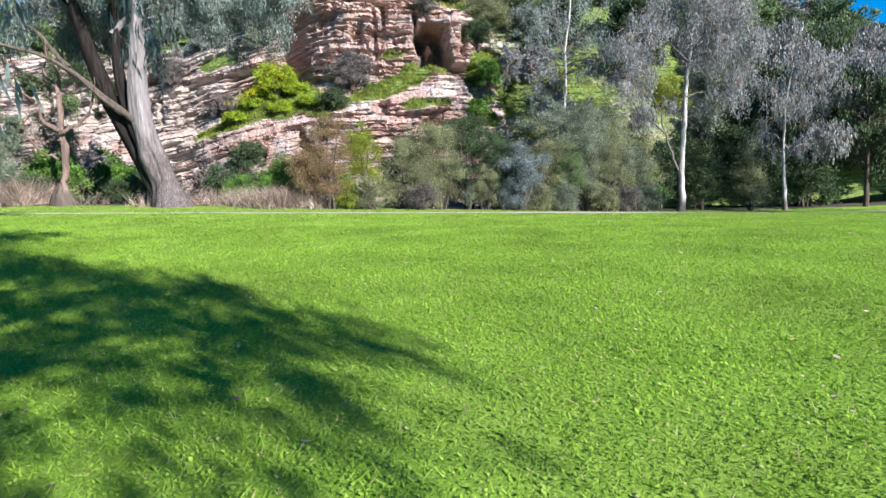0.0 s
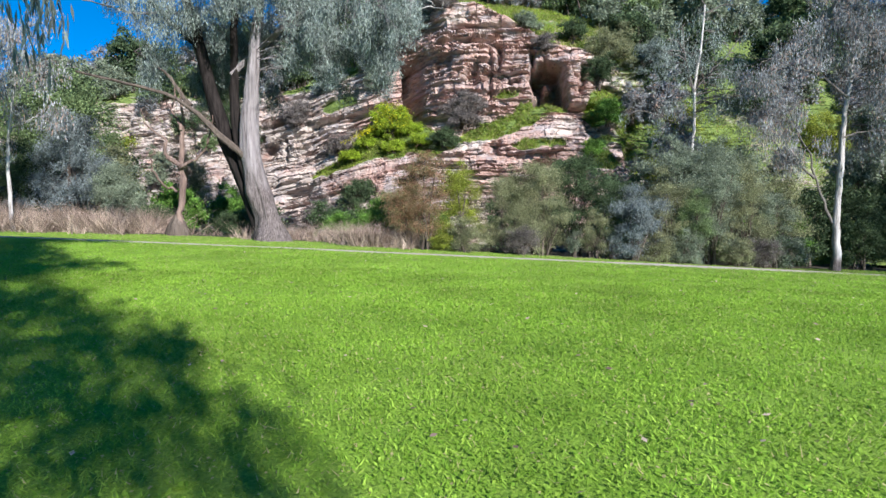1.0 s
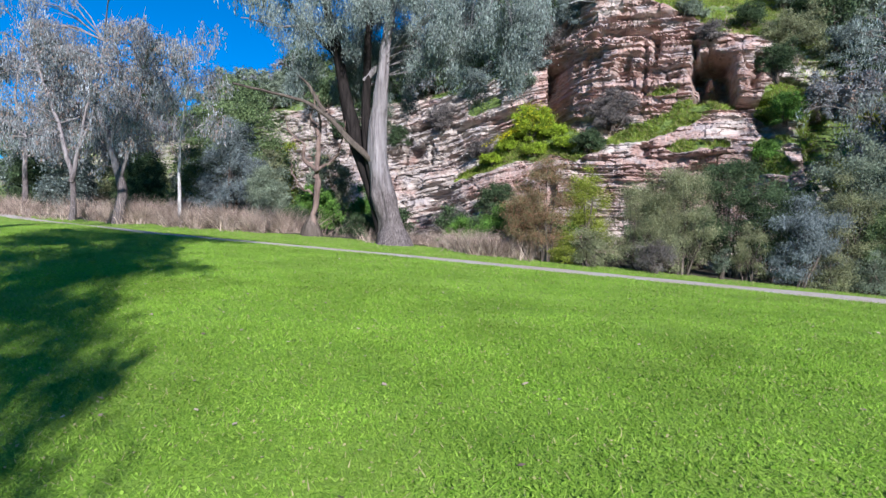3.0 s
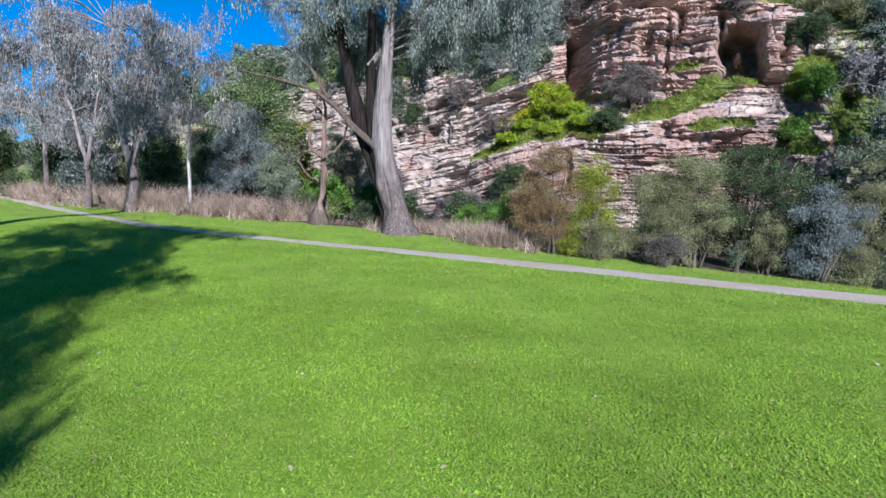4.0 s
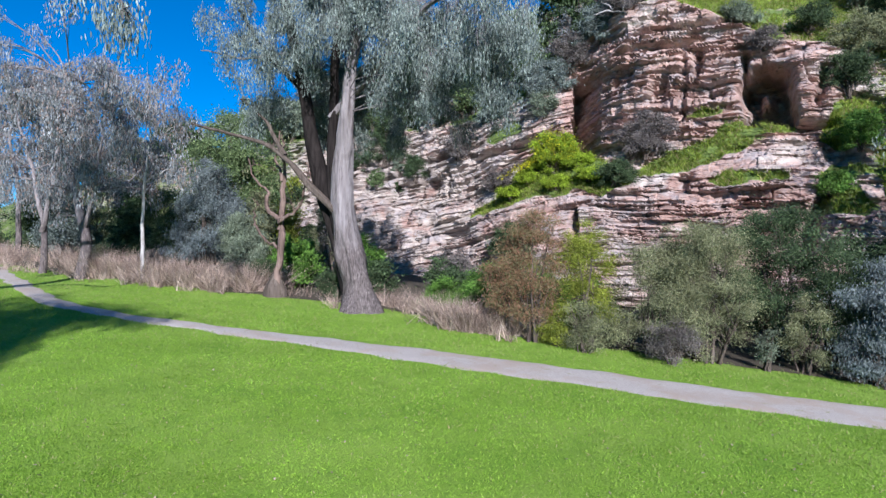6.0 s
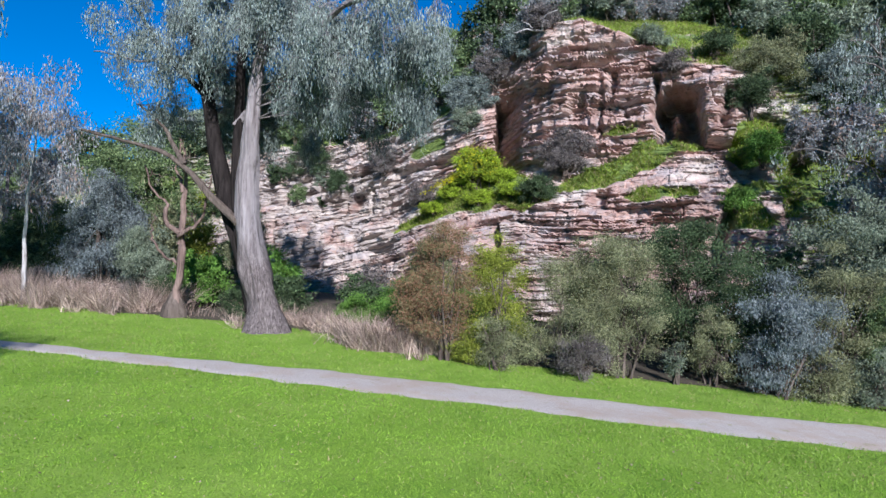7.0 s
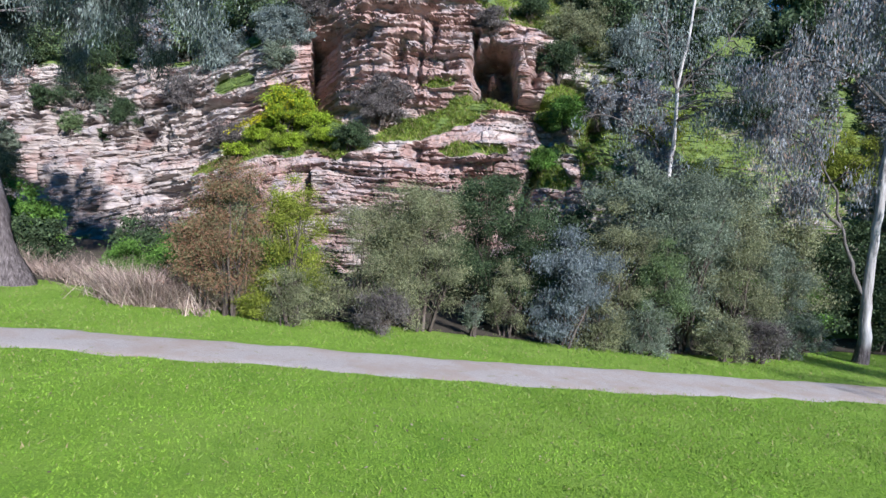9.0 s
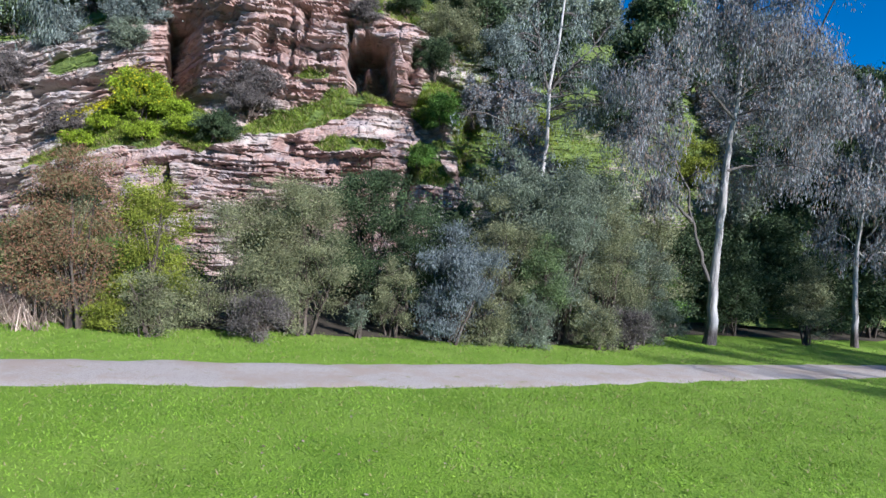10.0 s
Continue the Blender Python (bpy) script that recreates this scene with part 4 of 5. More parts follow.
for cx0, cz0, sx0, sz0, k in ((12.6, 8.4, 1.2, 1.2, 11), (12.9, 6.2, 1.2, 1.2, 9), (14.4, 9.8, 1.8, 1.3, 15), (17.6, 9.4, 1.8, 1.4, 22), (18.4, 7.0, 1.3, 1.3, 16), (17.6, 5.2, 1.1, 0.7, 9), (16.2, 11.4, 1.8, 1.0, 16), (13.6, 4.6, 0.7, 0.7, 7), (16.6, 7.4, 0.7, 1.2, 6)):
    for _ in range(k):
        clumps.append((cx0 + r.normal(0, sx0 * 0.5), 30.8 + r.normal(0, 1.1), cz0 + r.normal(0, sz0 * 0.5), r.uniform(0.4, 0.8)))
gum_tree("white_gum", "tall white-barked gum with airy grey-green crown on the bank", (15.1, 30.6), stems, clumps, BARK_WHITE, LEAF_GUM_BROWN, 0.14, 0.03, 62, 0.9, seed=41, sides=16, rough=0.16, wobble=0.06, barks={k: BARK_GREY for k in (1, 2, 3, 4, 5)})

stems = [([(8.6, 33.2, -0.6), (9.0, 33.2, 1.6), (9.5, 33.2, 4.2), (9.75, 33.2, 6.8), (9.7, 33.2, 8.3), (10.0, 33.2, 9.6), (10.35, 33.2, 12.4)], 0.13, 0.04),
         ([(9.75, 33.2, 8.0), (10.5, 33.1, 9.0), (11.4, 33.1, 9.8)], 0.06, 0.02),
         ([(9.7, 33.2, 8.2), (9.3, 33.1, 9.6), (9.2, 33.1, 11.2)], 0.055, 0.02),
         ([(9.6, 33.2, 5.4), (8.9, 33.1, 6.4), (8.2, 33.1, 6.8)], 0.045, 0.015)]
clumps = [(9.6 + r.normal(0, 1.0), 33.2 + r.normal(0, 0.7), 10.0 + r.normal(0, 1.5), r.uniform(0.3, 0.6)) for _ in range(44)] + [(8.2 + r.normal(0, 0.7), 33 + r.normal(0, 0.6), 6.8 + r.normal(0, 0.7), r.uniform(0.3, 0.55)) for _ in range(14)] + [(11.7 + r.normal(0, 0.6), 33 + r.normal(0, 0.6), 8.6 + r.normal(0, 1.3), r.uniform(0.3, 0.55)) for _ in range(16)]
gum_tree("slender_white_gum", "slender pale-barked young gum rising out of the thicket", (8.6, 33.2), stems, clumps, BARK_SLENDER, LEAF_GUM, 0.13, 0.030, 34, 0.8, seed=43, sides=9, barks={1: BARK_GREY, 2: BARK_GREY, 3: BARK_GREY})
auto_gum("slender_gum", "thin pale gum with sparse crown at the lawn's edge", 22.3, 32.4, 9.0, 2.4, BARK_WHITE, LEAF_GUM_BROWN, 47, (0.5, 0), 0.35, 8, 0.75, 30, 0.13)

# woodland at the end of the lawn; dark leaves stand in for its shade
for k, (x, y, h, s, leaf) in enumerate(((26.5, 36, 11, 3.2, LEAF_GUM_BROWN), (29.5, 35, 9, 2.8, LEAF_DARK), (33, 37, 12, 3.6, LEAF_GUM_BROWN), (25.5, 39, 10, 3.0, LEAF_DARK), (37, 34, 10, 3.2, LEAF_GUM_BROWN), (41, 38, 13, 3.8, LEAF_DARK), (31, 41, 13, 3.8, LEAF_DARK))):
    auto_gum("woodland_tree", "dark-stemmed tree with dense grey-green crown in shade at the woodland's edge", x, y, h, s, BARK_DARK, leaf, 60 + k, (rng.normal(0, 0.6), 0), 0.2, 10, 1.15, 40, 0.16, group="woodland trees", leaf_len=0.22, leaf_w=0.07)

# gums at the far end of the path
def nearer(pts):
    return [(3 + 0.8 * (x - 3), 6 + 0.8 * (y - 6), 2.2 + 0.8 * (z - 2.2)) for x, y, z in pts]


stems = [(nearer(p), 0.8 * a_, 0.8 * b_) for p, a_, b_ in (
    ([(-35, 27, 2.2), (-35.1, 27, 4.7), (-36.4, 27, 8.1), (-37.8, 27, 10.8), (-38.7, 27, 12.9)], 0.20, 0.05),
    ([(-35.1, 27, 4.4), (-34.2, 27.2, 7.5), (-33.4, 27.4, 11.5)], 0.17, 0.04), ([(-36.2, 27, 7.6), (-37.6, 26.6, 8.0), (-38.6, 26.4, 7.4)], 0.07, 0.03), ([(-34.6, 27.1, 6), (-32.6, 27, 9), (-31.8, 27, 13)], 0.11, 0.03))]
clumps = [(*nearer([(-35 + r.normal(0, 2.6), 27 + r.normal(0, 1.8), 12.2 + r.normal(0, 1.8))])[0], r.uniform(0.4, 0.8)) for _ in range(50)] + [(*nearer([(-37.5 + r.normal(0, 1.6), 27 + r.normal(0, 1.3), 8.6 + r.normal(0, 1.2))])[0], r.uniform(0.4, 0.7)) for _ in range(20)]
gum_tree("far_gum", "tall pale-trunked gum with thin grey crown by the reeds", (-27.4, 22.8), stems, clumps, BARK_RED_GUM, LEAF_GUM_BROWN, 0.15, 0.035, 38, 0.6, group="far gums", seed=71)
stems = [(nearer(p), 0.8 * a_, 0.8 * b_) for p, a_, b_ in (
    ([(-30.6, 27, 2.0), (-30.2, 27, 3.9), (-31.4, 27, 6.7), (-32.6, 27, 9.2), (-33.4, 27, 12.1)], 0.34, 0.06),
    ([(-30.4, 27, 4.4), (-29.0, 27, 7.5), (-28.4, 27, 11.0)], 0.14, 0.04), ([(-31.2, 27, 6.3), (-30.2, 26.8, 9.4), (-30.4, 26.8, 12.6)], 0.10, 0.03))]
clumps = [(*nearer([(-29.8 + r.normal(0, 2.2), 27 + r.normal(0, 1.6), 11.2 + r.normal(0, 1.8))])[0], r.uniform(0.4, 0.75)) for _ in range(48)] + [(*nearer([(-29.6 + r.normal(0, 1.8), 27 + r.normal(0, 1.2), 7.4 + r.normal(0, 1.2))])[0], r.uniform(0.35, 0.65)) for _ in range(24)]
gum_tree("far_gum", "leaning brown-trunked gum with wide grey-brown crown by the reeds", (-23.9, 22.8), stems, clumps, BARK_RED_GUM, LEAF_GUM_BROWN, 0.16, 0.04, 36, 0.6, group="far gums", seed=73)
auto_gum("far_gum", "slim upright gum with pale trunk and light crown by the reeds", -20.6, 23.6, 9.6, 1.9, BARK_WHITE, LEAF_GUM_BROWN, 75, (0.3, 0), 0.45, 9, 0.65, 34, 0.10, group="far gums")
for k, (x, y, h) in enumerate(((-36, 25.5, 11), (-42, 30, 13), (-50, 29, 12), (-33, 30, 10))):
    auto_gum("far_gum", "grey gum standing back beyond the path's end", x, y, h, 3.2, BARK_RED_GUM, LEAF_GUM_BROWN, 80 + k, (0, 0), 0.3, 9, 1.1, 34, 0.2, group="far gums", leaf_len=0.22, leaf_w=0.055)

# the gum whose boughs overhang the lawn, and unseen trees behind, placed for shade
stems = [([(-17.2, 11.6, 1.2), (-17.0, 11.7, 3.4), (-16.2, 11.9, 5.4), (-15.6, 12.0, 8.6), (-14.6, 12.2, 12.6)], 0.34, 0.1),
         ([(-16.2, 11.9, 5.6), (-15.2, 12.1, 6.9), (-14.2, 12.15, 7.35), (-13.3, 12.1, 7.4), (-12.3, 12.0, 7.6), (-11.4, 12.0, 8.6), (-11.0, 12.2, 10.0)], 0.11, 0.03),
         ([(-13.4, 12.1, 7.4), (-12.6, 12.4, 7.2), (-12.0, 12.6, 7.3)], 0.04, 0.015),
         ([(-15.2, 12.0, 9.6), (-12.6, 13.4, 10.4), (-10.4, 15.0, 9.8), (-9.2, 15.8, 8.8)], 0.10, 0.02)]
clumps = [(-8.9, 15.8, 8.3, 0.55), (-9.4, 16.0, 8.8, 0.6), (-8.4, 15.5, 7.9, 0.35), (-10.2, 15.4, 9.4, 0.6)] + [(-14 + r.normal(0, 2.2), 12 + r.normal(0, 1.8), 12.6 + r.normal(0, 1.2), r.uniform(0.6, 1.0)) for _ in range(26)]
gum_tree("overhanging_gum", "pale-limbed gum with hanging leafy twigs over the lawn", (-17.2, 11.6), stems, clumps, BARK_WHITE, LEAF_GUM, 0.16, 0.036, 46, 0.9, seed=91)
TX, TY = 4.4, -5.5


def shade_edge(y):
    """How far the shade of the boughs reaches over the lawn at y."""
    return float(np.interp(y, [1.5, 2.7, 3.3, 4.3, 5.2, 5.7, 6.4, 6.9, 8.4, 8.9, 10.3, 12, 13.6, 14.4, 15, 16.7, 18, 22], [-0.2, 0.2, 0.3, 0.1, -0.3, -0.65, -1.4, -2.0, -3.8, -4.4, -7.2, -8.9, -7.6, -8.2, -10, -12.3, -14, -13]))


stems = [([(TX - 1.6, TY - 1.6, -0.4), (TX - 1.4, TY - 1.4, 3), (TX - 0.7, TY - 0.4, 7), (TX - 0.4, TY + 0.2, 14.0)], 0.36, 0.08)]
clumps = []
for k in range(48):
    ang, rad, hh = r.uniform(0, 6.283), 3.5 * math.sqrt(r.uniform()), 4.2 + 12.6 * r.uniform() ** 0.7
    size = r.uniform(0.45, 0.95)
    px0, py0 = TX - 0.1 + rad * math.cos(ang), TY + rad * math.sin(ang)
    # clumps past the limit move back, so their shadow keeps within shade_edge
    limit = shade_edge(py0 + 1.67 * hh) + 1.355 * hh - 0.55 * size
    clumps.append((px0 if px0 < limit else limit - 1.1 * r.uniform() ** 2, py0, hh, size))
    if k % 9 == 0:
        stems.append(([(TX - 0.1, TY + 0.1, hh - 1.6), (TX - 0.1 + rad * 0.5 * math.cos(ang), TY + rad * 0.5 * math.sin(ang), hh - 0.5), clumps[-1][:3]], 0.09, 0.03))
for k in range(20):
    hh, size = r.uniform(4.4, 7.6), r.uniform(0.35, 0.65)
    py0 = r.uniform(0.6, 6.6)
    edge = shade_edge(py0)
    clumps.append((edge - 0.2 - 0.4 * size - 3.6 * r.uniform() ** 1.6 + 1.355 * hh, py0 - 1.67 * hh, hh, size))
clumps = [c for k, c in enumerate(clumps) if k % 7]
gum_tree("shade_tree", "spreading gum on the lawn that throws a dappled shadow", (TX - 1.6, TY - 1.6), stems, clumps, BARK_RED_GUM, LEAF_GUM, 0.2, 0.05, 14, 0.7, seed=95)
# second unseen tree, added so its clumps throw denser shade on the lawn
stems = [([(6.6, -8.6, -0.4), (6.4, -8.2, 4), (5.6, -6.6, 9), (5.2, -5.8, 14.5)], 0.4, 0.08)]
clumps = []
for k in range(280):
    py0 = r.uniform(7.0, 21.0)
    hh, size = r.uniform(8.5, 15.5) if py0 > 7.5 else r.uniform(6.0, 9.0), r.uniform(0.3, 0.75)
    clumps.append((shade_edge(py0) - 0.2 - 0.5 * size - 6.0 * r.uniform() ** 1.4 + 1.355 * hh, py0 - 1.67 * hh, hh, size))
for k in range(52):
    py0, hh, size = r.uniform(3.8, 9.8), r.uniform(6.0, 9.5), r.uniform(0.25, 0.55)
    clumps.append((shade_edge(py0) - 0.2 - 0.5 * size - 3.2 * r.uniform() ** 1.2 + 1.355 * hh, py0 - 1.67 * hh, hh, size))
clumps = [c for k, c in enumerate(clumps) if k % 4]
gum_tree("shade_tree", "unseen taller gum added to shade the lawn's far side", (6.6, -8.6), stems, clumps, BARK_RED_GUM, LEAF_GUM, 0.2, 0.055, 12, 0.6, seed=96)
stems = [([(-6.2, 1.8, -0.1), (-6.1, 1.9, 2.2), (-5.8, 2.1, 4.6), (-6.0, 2.3, 8.0)], 0.2, 0.06),
         ([(-5.9, 2.1, 4.2), (-4.4, 3.2, 4.6), (-2.9, 4.3, 4.0), (-2.0, 4.9, 3.1)], 0.05, 0.01), ([(-5.9, 2.0, 3.6), (-4.2, 2.4, 3.9), (-2.6, 2.9, 3.2), (-1.9, 3.0, 2.4)], 0.04, 0.01)]
clumps = [(-1.9, 4.9, 2.85, 0.16), (-1.75, 4.85, 2.7, 0.12), (-2.05, 4.95, 3.1, 0.2), (-1.75, 2.7, 2.15, 0.15), (-2.0, 2.8, 2.4, 0.2)] + [(-6 + r.normal(0, 1.0), 2.2 + r.normal(0, 0.9), 6.4 + r.normal(0, 1.2), r.uniform(0.4, 0.8)) for _ in range(26)]
gum_tree("drooping_gum", "small gum with long drooping leafy twigs at the lawn's side", (-6.2, 1.8), stems, clumps, BARK_RED_GUM, LEAF_GUM, 0.13, 0.016, 130, 0.5, seed=93, twig=0.008)
auto_gum("shade_tree", "gum beside the lawn that shades the far path", 29, 10.5, 12.5, 4.0, BARK_RED_GUM, LEAF_GUM, 97, (0, 0), 0.3, 10, 1.1, 30, 0.28)
auto_gum("shade_tree", "tall gum that shades the wood behind the white gum", 33, 17, 14, 5.0, BARK_RED_GUM, LEAF_GUM, 98, (0, 0), 0.25, 13, 1.3, 34, 0.3)

# ---- the thicket along the bank ----
shrub("rusty_shrub", "rusty-brown and olive leafed shrub beside the path", -2.9, 24.4, 1.9, 1.6, 4.2, LEAF_RED, 18000, 101, leaf_len=0.075, leaf_w=0.02, stems=9, lumps=20, skirt=0.1)
shrub("rusty_shrub", "smaller brownish shrub with bare stems", -3.8, 24.7, 1.4, 1.2, 3.0, LEAF_RED, 9000, 121, leaf_len=0.09, leaf_w=0.026, lumps=12)
shrub("sapling", "slim yellow-green sapling beside a rusty shrub", -1.5, 24.9, 1.5, 1.2, 4.1, LEAF_LIME, 13000, 102, leaf_len=0.075, leaf_w=0.024, droop=0.45, lumps=15, skirt=0.15)
shrub("low_shrub", "low olive shrub with twiggy base", -1.3, 24.1, 1.2, 0.9, 1.5, LEAF_OLIVE, 5000, 103, leaf_len=0.08, leaf_w=0.018, lumps=14)
shrub("olive_shrub", "dense rounded grey-olive shrub on the bank", 0.35, 25.4, 3.1, 2.2, 3.7, LEAF_OLIVE, 27000, 104, leaf_len=0.08, leaf_w=0.019, lumps=26, stems=10, droop=0.1, skirt=0.06)
shrub("olive_shrub", "taller grey-olive shrub with bare lower stems", 1.5, 25.7, 3.0, 2.0, 4.2, LEAF_OLIVE, 26000, 122, leaf_len=0.08, leaf_w=0.019, lumps=24, stems=10, droop=0.1)
shrub("low_shrub", "low twiggy brownish shrub at the lawn's edge", 0.9, 24.5, 1.5, 0.9, 1.2, LEAF_GREY, 5000, 123, leaf_len=0.08, leaf_w=0.018, lumps=14)
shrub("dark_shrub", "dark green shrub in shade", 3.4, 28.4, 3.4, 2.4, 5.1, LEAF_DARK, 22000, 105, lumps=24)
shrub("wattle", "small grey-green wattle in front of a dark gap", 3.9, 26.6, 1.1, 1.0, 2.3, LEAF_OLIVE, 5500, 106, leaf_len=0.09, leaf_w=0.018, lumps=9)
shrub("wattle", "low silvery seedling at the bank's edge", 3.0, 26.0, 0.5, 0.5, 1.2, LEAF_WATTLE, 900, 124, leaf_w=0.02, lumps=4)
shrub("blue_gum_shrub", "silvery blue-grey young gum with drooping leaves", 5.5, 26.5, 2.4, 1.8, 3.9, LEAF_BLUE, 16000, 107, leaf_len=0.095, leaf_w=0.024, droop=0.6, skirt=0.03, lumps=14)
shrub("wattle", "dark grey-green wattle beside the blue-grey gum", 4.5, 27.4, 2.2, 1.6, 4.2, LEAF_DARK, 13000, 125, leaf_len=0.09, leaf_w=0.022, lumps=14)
shrub("wattle", "grey-green wattle on the bank", 6.9, 27.4, 2.4, 1.8, 4.1, LEAF_OLIVE, 15000, 108, leaf_len=0.09, leaf_w=0.019, lumps=14)
shrub("wattle", "mid-green wattle on the bank", 8.0, 27.4, 2.2, 1.6, 3.6, LEAF_MID, 12000, 126, leaf_len=0.09, leaf_w=0.02, lumps=12)
shrub("wattle", "tall silvery-green wattle with bare lower stems", 9.0, 28.2, 3.0, 2.2, 5.4, LEAF_WATTLE, 24000, 109, leaf_len=0.10, leaf_w=0.025, droop=0.5, skirt=0.22, lumps=18)
shrub("wattle", "bushy grey-green wattle with bare stems", 10.4, 28.4, 2.6, 1.8, 4.6, LEAF_OLIVE, 17000, 110, leaf_len=0.09, leaf_w=0.019, lumps=16, skirt=0.15)
shrub("wattle", "slender grey-green wattle by the bank", 11.8, 29.2, 2.2, 1.6, 3.8, LEAF_WATTLE, 12000, 127, leaf_len=0.09, leaf_w=0.022, lumps=10)
shrub("wattle", "tall airy grey-green wattle standing over the thicket", 8.0, 29.6, 2.8, 2.0, 6.2, LEAF_WATTLE, 20000, 701, leaf_len=0.10, leaf_w=0.025, droop=0.5, skirt=0.3, lumps=18)
shrub("wattle", "tall grey-green wattle with spreading top", 10.6, 30.4, 2.8, 2.0, 6.4, LEAF_WATTLE, 20000, 702, leaf_len=0.10, leaf_w=0.025, droop=0.5, skirt=0.3, lumps=18)
shrub("wattle", "tall olive wattle behind the white gum", 12.9, 31.0, 2.4, 2.0, 5.2, LEAF_OLIVE, 14000, 703, leaf_len=0.10, leaf_w=0.025, droop=0.4, skirt=0.2, lumps=16)
shrub("fresh_shrub", "green creeper-grown shrub behind the wattles", 13.0, 31.4, 2.4, 2.0, 3.0, LEAF_FRESH, 11000, 111)
shrub("wattle", "pale olive wattle at the woodland's edge", 20.0, 32.2, 1.8, 1.6, 3.4, LEAF_OLIVE, 11000, 112, leaf_w=0.022)
shrub("wattle", "grey-green wattle in shade behind the white gum", 17.6, 33.2, 2.4, 2.0, 3.2, LEAF_DARK, 12000, 113)
shrub("blue_gum_shrub", "blue-grey bushy young gum by the reeds", -20.3, 26.6, 3.0, 2.6, 5.9, LEAF_BLUE, 34000, 114, leaf_len=0.10, leaf_w=0.028, droop=0.5, lumps=40)
shrub("blue_gum_shrub", "small blue-grey young gum", -17.9, 26.8, 2.6, 2.0, 3.7, LEAF_WATTLE, 18000, 115, leaf_len=0.10, leaf_w=0.028, droop=0.5)
shrub("dark_shrub", "dark green shrub beside the reeds", -23.0, 27.0, 3.4, 2.6, 4.4, LEAF_DARK, 17000, 116)
shrub("fresh_shrub", "fresh green leafy undergrowth", -15.6, 27.4, 3.0, 2.0, 2.4, LEAF_FRESH, 11000, 117, leaf_len=0.13, leaf_w=0.05)
shrub("olive_shrub", "tall yellowish-olive shrub against the rock", -18.6, 33.5, 2.6, 2.0, 5.6, LEAF_OLIVE, 14000, 118, leaf_w=0.024)
for k, (x, y, w, h, leaf, nn, lab) in enumerate((
        (-5.6, 27.4, 2.6, 1.7, LEAF_FRESH, 9000, "green leafy undergrowth below the cliff"), (-8.0, 29.0, 3.0, 1.9, LEAF_DARK, 9000, "dark undergrowth below the cliff"),
        (-3.4, 28.6, 3.2, 2.0, LEAF_FRESH, 10000, "bright green undergrowth below the cliff"), (-11.6, 27.8, 2.4, 1.6, LEAF_DARK, 8000, "dark undergrowth behind the red gum"),
        (-16.0, 28.4, 3.0, 2.2, LEAF_DARK, 9000, "dark undergrowth behind the reeds"), (-14.6, 31.0, 2.6, 2.8, LEAF_FRESH, 8000, "green creeper and undergrowth by the rock"),
        (-10.2, 32.5, 2.6, 2.4, LEAF_GREY, 8000, "grey twiggy scrub at the cliff's foot"), (-6.0, 31.5, 3.6, 2.6, LEAF_OLIVE, 10000, "olive scrub at the cliff's foot"),
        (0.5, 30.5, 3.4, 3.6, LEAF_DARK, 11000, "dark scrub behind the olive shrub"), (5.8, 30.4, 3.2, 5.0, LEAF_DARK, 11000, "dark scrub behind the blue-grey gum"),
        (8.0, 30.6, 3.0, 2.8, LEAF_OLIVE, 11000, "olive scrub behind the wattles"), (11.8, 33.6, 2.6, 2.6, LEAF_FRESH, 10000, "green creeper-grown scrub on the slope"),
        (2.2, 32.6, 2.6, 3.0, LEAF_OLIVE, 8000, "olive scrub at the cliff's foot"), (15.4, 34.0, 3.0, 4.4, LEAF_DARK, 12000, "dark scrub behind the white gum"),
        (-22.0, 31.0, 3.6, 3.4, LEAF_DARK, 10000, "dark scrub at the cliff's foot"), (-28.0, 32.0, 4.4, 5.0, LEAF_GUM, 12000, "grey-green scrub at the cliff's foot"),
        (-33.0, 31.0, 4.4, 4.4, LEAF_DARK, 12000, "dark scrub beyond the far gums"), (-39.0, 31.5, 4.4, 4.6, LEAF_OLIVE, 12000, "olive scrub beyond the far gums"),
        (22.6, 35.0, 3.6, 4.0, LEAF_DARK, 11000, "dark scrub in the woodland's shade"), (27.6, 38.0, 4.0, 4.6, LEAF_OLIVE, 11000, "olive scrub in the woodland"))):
    shrub("undergrowth", lab, x, y, w, w * 0.7, h, leaf, nn, 130 + k, leaf_len=0.13, leaf_w=0.045, lumps=24, skirt=0.03, category="undergrowth", group="undergrowth")

